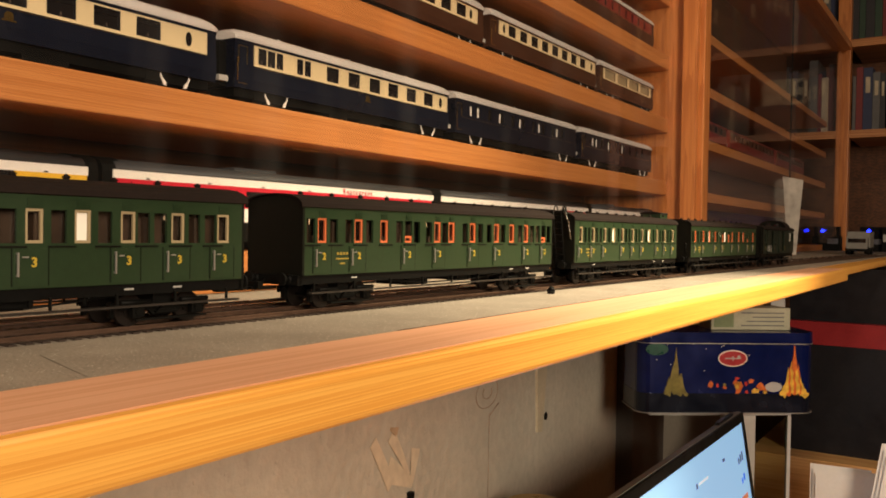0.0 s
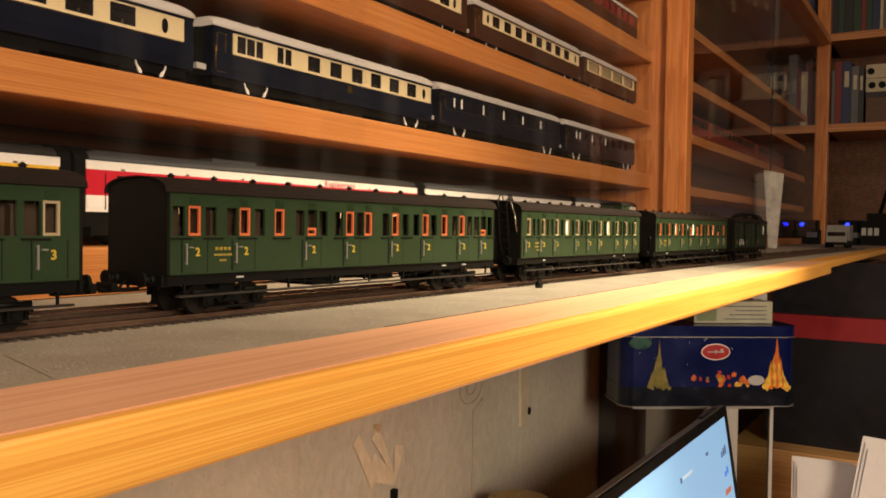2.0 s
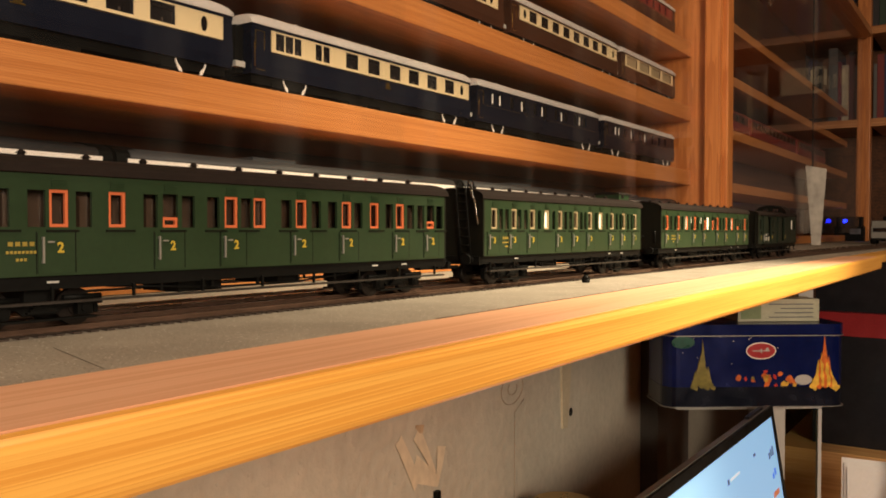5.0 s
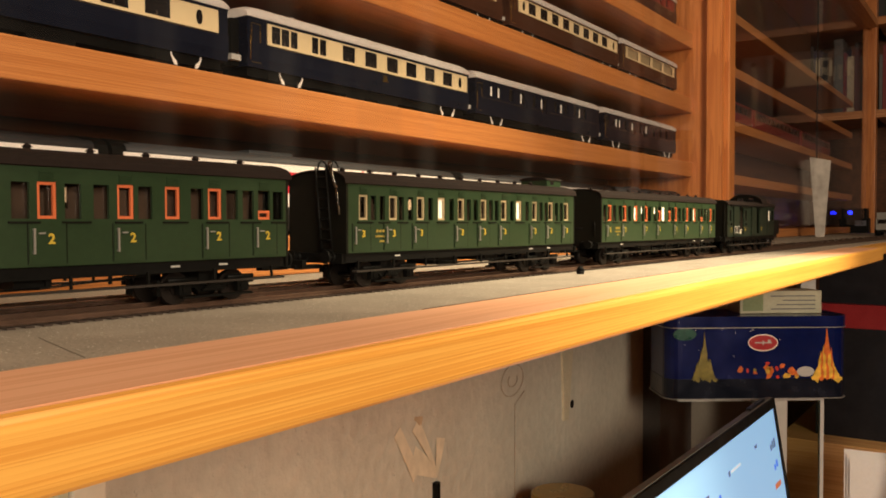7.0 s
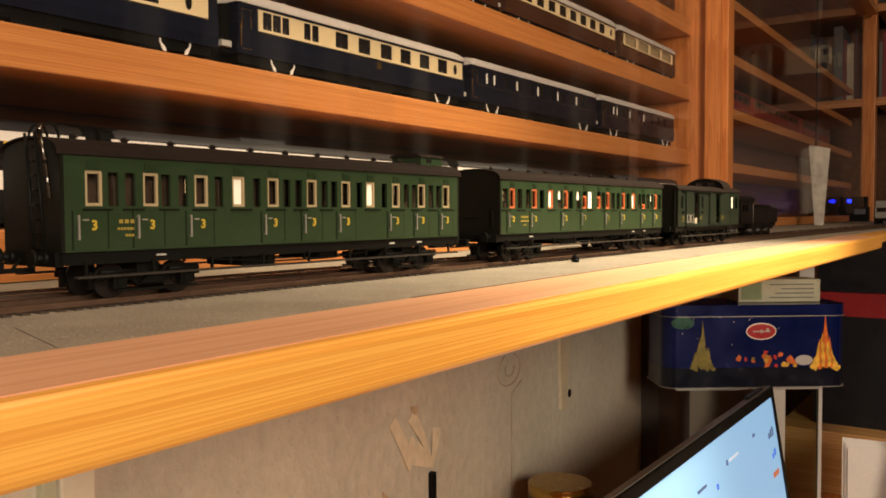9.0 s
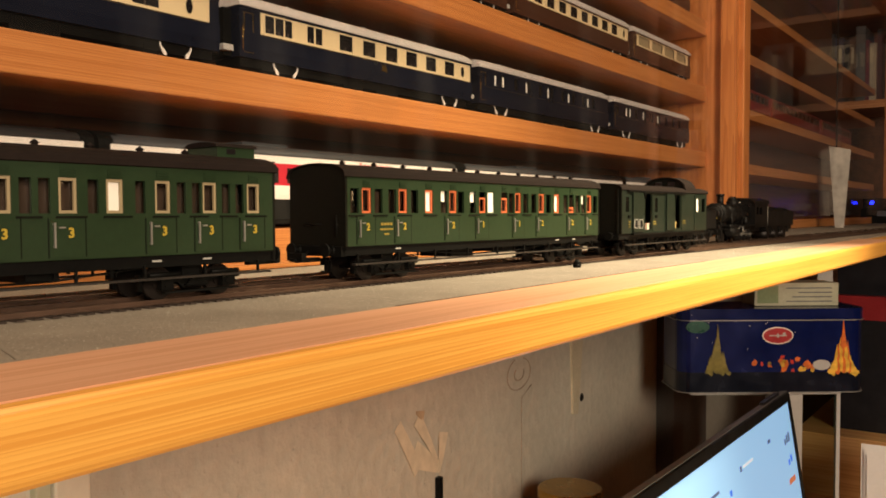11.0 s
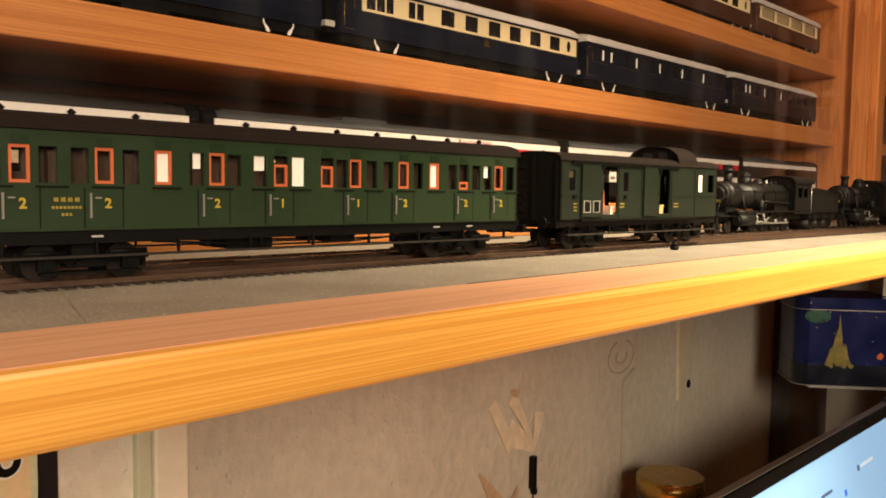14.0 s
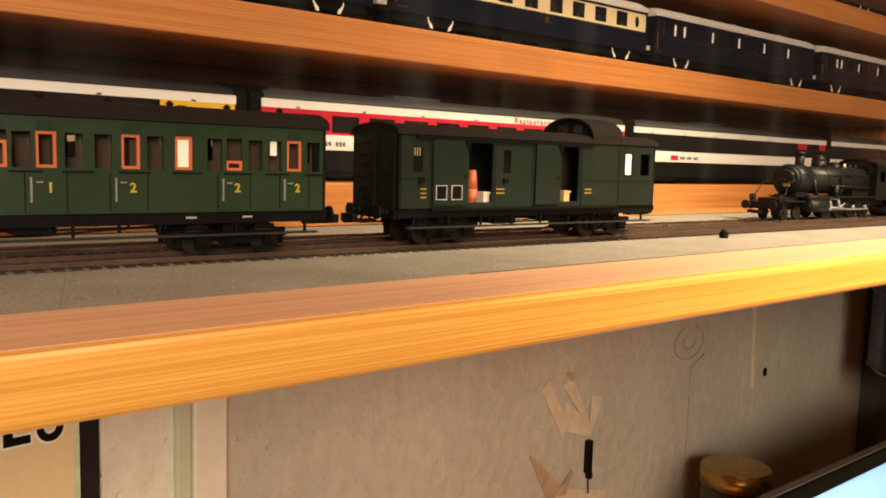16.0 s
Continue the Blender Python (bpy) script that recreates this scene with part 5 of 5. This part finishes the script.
part("border_line", Form().box(0.0660, 0.0690, -0.0043, -0.0039, -0.20, 0.10), plain("pale_green_line", (0.55, 0.60, 0.40), 0.5), sign)
for grow, mat, y in ((0.0011, WHITE, -0.0043), (0.0, BLACK, -0.0047)):
    lab = "bold black lettering" if mat is BLACK else "white outline of the lettering"
    part("letter_foot", Form().box(0.0355 - grow, 0.0395 + grow, y, -0.0039, 0.0660 - grow, 0.094).box(0.0395, 0.0470 + grow, y, -0.0039, 0.0660 - grow, 0.0697 + grow), mat, sign, lab)
    bow = [(0.0557 + (0.0060 + grow) * math.cos(a), 0.0712 + (0.0066 + grow) * math.sin(a)) for a in [math.pi + math.pi * k / 14 for k in range(15)]]
    bow += [(0.0557 + (0.0028 - grow) * math.cos(a), 0.0712 + (0.0030 - grow) * math.sin(a)) for a in [2 * math.pi - math.pi * k / 14 for k in range(15)]]
    part("letter_bow", Form().prism(bow, y, -0.0039, axis="y"), mat, sign, lab)
def tape_strip(a, b, w0, w1, lift, mat, lab):
    """A torn strip from a to b on the plaster, w0 wide at its start and w1 at its end, bowed off the wall by lift."""
    d = Vector((b[0] - a[0], b[1] - a[1]))
    side, f, n = Vector((-d.y, d.x)).normalized(), Form(), 8
    vs = []
    for k in range(n + 1):
        q, u = Vector(a) + d * (k / n), k / n
        w = (w0 + (w1 - w0) * u) / 2
        y = -0.0007 - 0.45 * lift * math.sin(math.pi * u)
        for s, e in ((1, y), (-1, y - 0.0003), (-1, y), (1, y + 0.0003)):
            vs.append(((q.x + s * side.x * w) / math.cos(lean), e, q.y + s * side.y * w))
    faces = [(4 * k + i, 4 * k + (i + 1) % 4, 4 * k + 4 + (i + 1) % 4, 4 * k + 4 + i) for k in range(n) for i in range(4)]
    f.add(vs, faces + [(3, 2, 1, 0), (4 * n, 4 * n + 1, 4 * n + 2, 4 * n + 3)])
    solid("masking_tape", f, mat, lab, "tape", "tape strips", m=WALLM.copy())


tape_strip((0.086, -0.142), (0.118, -0.188), 0.012, 0.013, 0.0015, TAPE, "pale strip of old masking tape stuck on the plaster")
tape_strip((0.117, -0.143), (0.151, -0.187), 0.014, 0.005, 0.0025, TAPE, "pale strip of old masking tape stuck on the plaster")
tape_strip((0.112, -0.172), (0.157, -0.196), 0.024, 0.009, 0.0018, TAPE, "folded pale masking tape, wide at one end")
tape_strip((0.164, -0.165), (0.155, -0.199), 0.018, 0.005, 0.0012, TAPE, "torn triangular piece of pale masking tape")
tape_strip((0.116, -0.137), (0.129, -0.143), 0.003, 0.010, 0.0006, TAPE_DARK, "brown torn scrap of aged tape")
tape_strip((0.070, -0.197), (0.106, -0.240), 0.003, 0.020, 0.0014, TAPE_DARK, "brown pointed strip of aged tape on the plaster")
tape_strip((0.131, -0.225), (0.112, -0.244), 0.006, 0.014, 0.0010, TAPE_DARK, "brown torn scrap of aged tape")
tape_strip((0.108, -0.243), (0.185, -0.264), 0.016, 0.014, 0.0012, TAPE, "pale strip of old masking tape stuck on the plaster")
solid("door_hook", Form().box(-0.0030, 0.0030, -0.005, 0.0, -0.010, 0.019).box(-0.0012, 0.0026, -0.006, -0.001, -0.015, -0.010).rod((0.002, -0.002, -0.015), (0.003, -0.002, -0.030), 0.0006, 6), BLACK, "small black metal hook on the wall", "hook", m=on_wall(0.152, -0.2215))
f = Form()
for r0, n0, n1 in ((1.0, 2, 30), (0.42, 6, 28)):
    for k in range(n0, n1):
        a0, a1 = 2 * math.pi * k / 32, 2 * math.pi * (k + 1) / 32
        r1 = r0 * (1 + 0.10 * (k - n0) / 30)
        f.rod((0.030 * r1 * math.sin(a0), -0.0006, 0.0165 * r1 * math.cos(a0)), (0.030 * r1 * math.sin(a1), -0.0006, 0.0165 * r1 * math.cos(a1)), 0.0007, 6)
f.rod((0.034, -0.0006, -0.018), (0.006, -0.0006, -0.028), 0.0006, 6).rod((0.006, -0.0006, -0.028), (0.004, -0.0006, -0.40), 0.0005, 6)
solid("wire_ring", f, plain("wire_brown", (0.30, 0.25, 0.19), 0.7), "thin coiled wire hanging on the plaster", "wire", m=on_wall(0.336, -0.1415))
pl = thing("wall_plate", "cream strip with a dark screw hole on the wall", "plate", on_wall(0.510, -0.175))
part("strip", Form().prism([(-0.008, -0.047), (0.010, -0.050), (0.028, 0.044), (0.045, 0.16), (-0.022, 0.16)], -0.003, 0.0, axis="y"), plain("strip_cream", (0.46, 0.40, 0.28), 0.7), pl)
part("hole", Form().rod((0.030, -0.0015, -0.033), (0.030, 0.0, -0.033), 0.0052, 14), BLACK, pl, "dark round hole")

# ---- the desk corner: laptop, tin, boxes, papers ----
structure("desk", Form().box(-0.2, 2.6, -0.75, 0.19, -0.52, -0.49), PINE, "pine desk top under the shelf", 0.003)
SX = Vector((0.788, 0.0675, -0.2205))
ax = (Vector((0.25, 0.0690, -0.2205)) - SX).normalized()
down = Vector((-0.10, -0.16, -1.0)).normalized()
nrm = ax.cross(down).normalized()
if nrm.y > 0:
    nrm = -nrm
down = nrm.cross(ax).normalized()
if down.z > 0:
    down = -down
ML = Matrix(((ax.x, nrm.x, down.x, SX.x), (ax.y, nrm.y, down.y, SX.y), (ax.z, nrm.z, down.z, SX.z), (0, 0, 0, 1)))
W, H = 0.60, 0.30
mon = thing("laptop", "open monitor with a dark bezel and a light blue screen", "monitor", ML)
part("lid", Form().box(-0.002, W, -0.011, -0.002, -0.001, H), plain("monitor_grey", (0.16, 0.15, 0.13), 0.45), mon, "grey casing of the screen")
part("camera_bar", Form().box(0.030, 0.105, -0.010, -0.004, -0.0045, -0.001), BOXBLACK, mon, "black bar on top of the screen")
part("bezel", Form().box(0, 0.012, -0.002, 0.002, 0, H).box(W - 0.012, W, -0.002, 0.002, 0, H).box(0.012, W - 0.012, -0.002, 0.002, 0, 0.012).box(0.012, W - 0.012, -0.002, 0.002, H - 0.015, H), BLACK, mon, "dark bezel")
scr = part("screen", Form().box(0.012, W - 0.012, -0.002, 0.0006, 0.012, H - 0.015), SCREEN, mon, "glowing light blue screen")
ICON = {n: glow("icon_" + n, c, 0.6) for n, c in (("dark", (0.06, 0.10, 0.2)), ("blue", (0.03, 0.15, 0.7)), ("rust", (0.5, 0.15, 0.06)), ("pale", (0.6, 0.7, 0.75)))}
for i, (x, z, w, h, n) in enumerate(((0.030, 0.050, 0.006, 0.012, "dark"), (0.040, 0.052, 0.006, 0.010, "dark"), (0.050, 0.055, 0.006, 0.008, "dark"), (0.032, 0.080, 0.007, 0.009, "blue"), (0.044, 0.084, 0.006, 0.007, "blue"), (0.030, 0.108, 0.030, 0.007, "rust"),
                                     (0.120, 0.040, 0.010, 0.004, "dark"), (0.20, 0.045, 0.040, 0.003, "pale"), (0.245, 0.044, 0.006, 0.006, "dark"), (0.29, 0.060, 0.006, 0.006, "blue"), (0.33, 0.050, 0.030, 0.003, "dark"), (0.25, 0.105, 0.006, 0.010, "dark"), (0.21, 0.12, 0.005, 0.010, "pale"), (0.40, 0.06, 0.035, 0.003, "dark"), (0.46, 0.06, 0.008, 0.006, "dark"))):
    part("icon", Form().box(x, x + w, 0.0004, 0.0011, z, z + h), ICON[n], scr)
part("stand", Form().box(W * 0.45, W * 0.55, -0.04, -0.011, 0.12, 0.262), BOXBLACK, mon)

# decorated tin, its long side turned to the room
TINM = Matrix.Translation((0.888, -0.0165, -0.228)) @ pose(0, 0, 0, 0, 0, math.degrees(math.atan2(0.8, -0.6)))
tin = thing("biscuit_tin", "dark blue printed biscuit tin with orange castles and a red oval", "tin", TINM)
TW, TD, TH = 0.272, 0.10, 0.105


def tinbox(x0, x1, y0, y1, z0, z1, r=0.022):
    p = []
    for cx, cy, a0 in ((x1 - r, y0 + r, -90), (x1 - r, y1 - r, 0), (x0 + r, y1 - r, 90), (x0 + r, y0 + r, 180)):
        p += [(cx + r * math.cos(radians(a0 + 15 * k)), cy + r * math.sin(radians(a0 + 15 * k))) for k in range(7)]
    n = len(p)
    return Form().add([(x, y, z0) for x, y in p] + [(x, y, z1) for x, y in p], [(k, (k + 1) % n, n + (k + 1) % n, n + k) for k in range(n)] + [tuple(reversed(range(n))), tuple(range(n, 2 * n))])


# local x runs from the near corner to the far one
part("body", tinbox(0, TW, -TD, 0, 0, TH), TINBLUE, tin)
part("base", tinbox(-0.0006, TW + 0.0006, -TD, 0.0006, 0.0, 0.030), TINDARK, tin, "black lower part with printed night scene")
part("lid", tinbox(-0.0014, TW + 0.0014, -TD - 0.0014, 0.0014, TH, TH + 0.017), TINBLUE, tin, "blue lid")
part("lid_rim", tinbox(-0.0022, TW + 0.0022, -TD - 0.002, 0.0022, TH - 0.0003, TH + 0.0007), CHROME, tin, "thin metal rim")
part("base_rim", tinbox(-0.0022, TW + 0.0022, -TD - 0.002, 0.0022, 0.0, 0.0010), CHROME, tin, "thin metal rim")


def ellipse(cx, cz, rx, rz, y, n=28):
    f = Form()
    v = [(cx + rx * math.cos(2 * math.pi * k / n), cz + rz * math.sin(2 * math.pi * k / n)) for k in range(n)]
    return f.prism(v, y, y - 0.0006, axis="y")


ov = part("red_oval", ellipse(0.1300, 0.083, 0.0225, 0.0125, 0.0012), WHITE, tin, "white-rimmed red oval")
part("oval_field", ellipse(0.1300, 0.083, 0.0210, 0.0110, 0.0016), plain("oval_red", (0.34, 0.016, 0.02), 0.3), ov)
part("oval_mark", Form().box(0.1175, 0.1425, 0.0014, 0.0020, 0.0822, 0.0838).box(0.1190, 0.1230, 0.0014, 0.0020, 0.0838, 0.0875).box(0.1290, 0.1310, 0.0014, 0.0020, 0.0800, 0.0860), PALE, ov)
FIRE = [plain("print_" + n, c, 0.3, 0, 0.5, 120, 0, 80) for n, c in (("yellow", (0.70, 0.42, 0.05)), ("orange", (0.62, 0.14, 0.02)), ("red", (0.45, 0.03, 0.02)), ("olive", (0.20, 0.16, 0.03)))]


def flame(cx, w, z0, h, seed, mats):
    """A printed castle: ragged tongues that narrow upwards, light at its foot and redder towards the tip."""
    r = random.Random(seed)
    for k in range(15):
        u = (k - 7) / 7
        tall = h * (1.0 - 0.78 * abs(u) ** 0.85) * r.uniform(0.7, 1.0)
        x, b, foot = cx + 0.5 * w * u, w * r.uniform(0.06, 0.11), z0 + r.uniform(-0.004, 0.005)
        lean_x = -u * w * 0.12
        pts = [(x - b, foot), (x - b * 0.2, foot - 0.002), (x + b * 0.9, foot + 0.001), (x + b + lean_x * 0.3, foot + tall * 0.30), (x + b * 0.4 + lean_x * 0.5, foot + tall * 0.42), (x + b * 0.7 + lean_x * 0.6, foot + tall * 0.58), (x + lean_x, foot + tall), (x - b * 0.6 + lean_x * 0.5, foot + tall * 0.55), (x - b * 0.3 + lean_x * 0.4, foot + tall * 0.40), (x - b, foot + tall * 0.28)]
        part("castle_print", Form().prism(pts, 0.0011 + 0.00002 * k, 0.0004, axis="y"), mats[2] if k % 3 == 1 and abs(u) < 0.5 else mats[k % 2], tin, "printed glowing castle")
    part("castle_tip", Form().prism([(cx - 0.13 * w, z0 + 0.50 * h), (cx + 0.02 * w, z0 + 0.44 * h), (cx + 0.13 * w, z0 + 0.52 * h), (cx + 0.05 * w, z0 + 0.74 * h), (cx + 0.01 * w, z0 + 1.0 * h), (cx - 0.06 * w, z0 + 0.72 * h)], 0.0016, 0.0004, axis="y"), mats[2], tin)


flame(0.0345, 0.040, 0.028, 0.078, 3, (FIRE[0], FIRE[0], FIRE[1]))
flame(0.2170, 0.032, 0.030, 0.070, 8, (FIRE[3], FIRE[3], FIRE[3]))
for k, (rx, rz) in enumerate(((0.017, 0.009), (0.012, 0.006))):
    part("green_glow_print", ellipse(0.246 - 0.003 * k, 0.096, rx, rz, 0.0009 + 0.0003 * k), TEAL, tin)
part("moon_print", ellipse(0.066, 0.040, 0.013, 0.0075, 0.0014), PALE, tin)
rr = random.Random(11)
for k in range(16):
    x, z = rr.uniform(0.075, 0.178), rr.uniform(0.030, 0.052)
    s = rr.uniform(0.003, 0.007)
    pts = [(x + s * math.cos(a) * rr.uniform(0.4, 1.1), z + s * math.sin(a) * rr.uniform(0.4, 1.2)) for a in [2 * math.pi * q / 7 for q in range(7)]]
    part("figure_print", Form().prism(pts, 0.0011, 0.0004, axis="y"), rr.choice((FIRE[1], FIRE[2], FIRE[3], FIRE[0])), tin)
for k in range(14):
    x, z = rr.uniform(0.01, 0.26), rr.uniform(0.050, 0.115)
    part("star_print", Form().box(x, x + 0.0010, 0.0004, 0.0010, z, z + 0.0010), WHITE, tin)

bx = solid("card_box", Form().box(0.0, 0.125, -0.05, 0.0, 0, 0.034), plain("box_cream", (0.42, 0.41, 0.29), 0.6), "cream cardboard box lying on the tin", "box", m=TINM @ pose(0.027, -0.03, TH + 0.0175), bevel=0.001)
for k in range(4):
    part("print_bar", Form().box(0.010, 0.078 - 0.009 * (k % 3), 0.0001, 0.0005, 0.006 + 0.0065 * k, 0.0075 + 0.0065 * k), INK, bx)
part("green_label", Form().box(0.090, 0.121, 0.0001, 0.0006, 0.004, 0.030), plain("label_green", (0.20, 0.25, 0.12), 0.6), bx, "faded green label")
structure("pale_post", Form().box(0.010, 0.034, -0.098, -0.082, 0.1225, 0.215), PALE, "pale upright behind the card box", 0.001, TINM)
structure("tin_shelf", Form().box(0.03, 0.25, -0.10, -0.014, -0.006, -0.0005), PALE, "pale shelf under the tin", m=TINM)
tray = thing("shelf_stand", "pale grey upright stand carrying the tin", "stand", TINM)
part("upright", Form().box(0.086, 0.122, -0.060, -0.014, -0.262, -0.0065), PALE, tray)
gp = part("side_pane", Form().box(0.036, 0.0855, -0.018, -0.0145, -0.262, -0.0065), glass("green_glass", (0.80, 0.86, 0.76), most=0.3), tray, "clear greenish pane")
gp.visible_shadow = False
part("pane_edge", Form().box(0.030, 0.0355, -0.020, -0.014, -0.262, -0.0065), PALE, tray)
part("foot", Form().box(0.025, 0.135, -0.062, -0.012, -0.2625, -0.258), PALE, tray)
blk = thing("black_case", "black storage case with a dark red lid", "case", pose(1.26, 0.095, -0.375))
part("body", Form().box(0, 0.30, -0.36, 0, 0, 0.208), BOXBLACK, blk)
part("red_lid", Form().box(-0.003, 0.303, -0.363, 0.003, 0.208, 0.252), plain("dark_red", (0.26, 0.014, 0.018), 0.4), blk, "dark red lid")
part("top_case", Form().box(0.02, 0.30, -0.36, 0, 0.252, 0.355), BOXBLACK, blk)
solid("shelf_block", Form().box(0, 0.5, -0.45, 0.05, -0.115, 0.0), wood("pale_pine", (0.74, 0.46, 0.20), (0.60, 0.33, 0.13), stretch=(40.0, 2.0, 60.0)), "pine board shelf carrying the black case", "shelf", m=pose(1.20, 0.10, -0.3755), bevel=0.002)
def paper_stack(m, w, h, label, curl, bars):
    """A few loose sheets that stand upright and bow backwards, with grey printed lines."""
    p = thing("paper_sheet", label, "paper", m)
    for k in range(3):
        f, n = Form(), 8
        vs = []
        for i in range(n + 1):
            u = i / n
            z, y = h * u * (1 - 0.03 * k), -0.0030 * k - curl * u * u
            for x in (-w / 2 + 0.004 * k, w / 2 + 0.006 * k):
                vs += [(x, y, z + 0.004 * (x / w) * k), (x, y - 0.0004, z + 0.004 * (x / w) * k)]
        faces = []
        for i in range(n):
            a = 4 * i
            faces += [(a, a + 2, a + 6, a + 4), (a + 1, a + 5, a + 7, a + 3), (a, a + 4, a + 5, a + 1), (a + 2, a + 3, a + 7, a + 6)]
        faces += [(0, 1, 3, 2), (4 * n, 4 * n + 2, 4 * n + 3, 4 * n + 1)]
        part("sheet" if k == 0 else "back_sheet", f.add(vs, faces), PAPER, p)
    rp = random.Random(bars)
    for k in range(bars):
        u = 0.93 - 0.80 * k / bars
        x1 = -w * 0.36 + w * rp.uniform(0.25, 0.72)
        part("print_bar", Form().box(-w * 0.40, x1, 0.0002 - curl * u * u, 0.0007 - curl * u * u, h * u, h * u + 0.0012), PALE, p)
    return p


paper_stack(pose(0.955, -0.045, -0.4895, 0, 0, -84), 0.086, 0.172, "printed white paper sheets propped upright", 0.010, 15)
paper_stack(pose(0.915, -0.128, -0.4895, 0, 7, -72), 0.110, 0.224, "white printed letter propped upright", 0.016, 17)
jar = thing("jar", "glass jar with a gold metal lid on the desk", "jar", pose(0.3326, 0.1748, -0.255))
part("lid", Form().rod((0, 0, -0.016), (0, 0, 0.0), 0.0340, 36).rod((0, 0, 0.0), (0, 0, 0.0015), 0.0340, 36, 0.0320), GOLD, jar, "gold metal screw lid")
part("body", Form().rod((0, 0, -0.235), (0, 0, -0.016), 0.0325, 32), plain("jar_dark", (0.05, 0.03, 0.02), 0.15), jar)
structure("wall_corner", Form().box(0.93, 1.10, 0.285, 0.33, -1.1, -0.0145), plain("dark_cloth", (0.10, 0.09, 0.08), 0.8), "dark upright corner behind the tin")


# ---- movement ----
RUN = [(0, 0.1011), (0.5, 0.0865), (1, 0.0720), (1.5, 0.0580), (2, 0.0436), (2.5, 0.0287), (3, 0.0138), (3.5, 0.0), (4, -0.0134), (4.5, -0.0290), (5, -0.0475), (5.5, -0.0675), (6, -0.0900),
       (6.5, -0.1160), (7, -0.1436), (7.5, -0.1721), (8, -0.2010), (8.5, -0.2302), (9, -0.2600), (9.5, -0.2890), (10, -0.3175), (10.5, -0.3455), (11, -0.3738),
       (11.5, -0.4022), (12, -0.4306), (12.5, -0.4595), (13, -0.4876), (13.5, -0.5162), (14, -0.5448), (14.5, -0.5732), (15, -0.6012), (15.5, -0.6302), (16, -0.6592)]
PLACES = ((coach_lead, -0.0322 - L3), (coach_second, 0.0), (coach_third, 0.2600), (coach_mixed, 0.5020), (van, 0.7622))


def run_at(t):
    for (t0, s0), (t1, s1) in zip(RUN, RUN[1:]):
        if t <= t1 + 1e-6:
            return s0 + (s1 - s0) * (t - t0) / (t1 - t0)
    return RUN[-1][1]


def motions():
    for v, at in PLACES:
        walk(v, [(t, TM @ pose(s + at, 0, BODYZ)) for t, s in RUN])
    for v, w, x in WHEELS:
        rows = []
        for k in range(121):
            t = 16.0 * k / 120
            turn = math.degrees(run_at(t) / 0.0057)
            rows.append((t, pose(x, 0, 0.0057 - DROP, 0, turn, 0)))
        walk(w, rows)


motions()
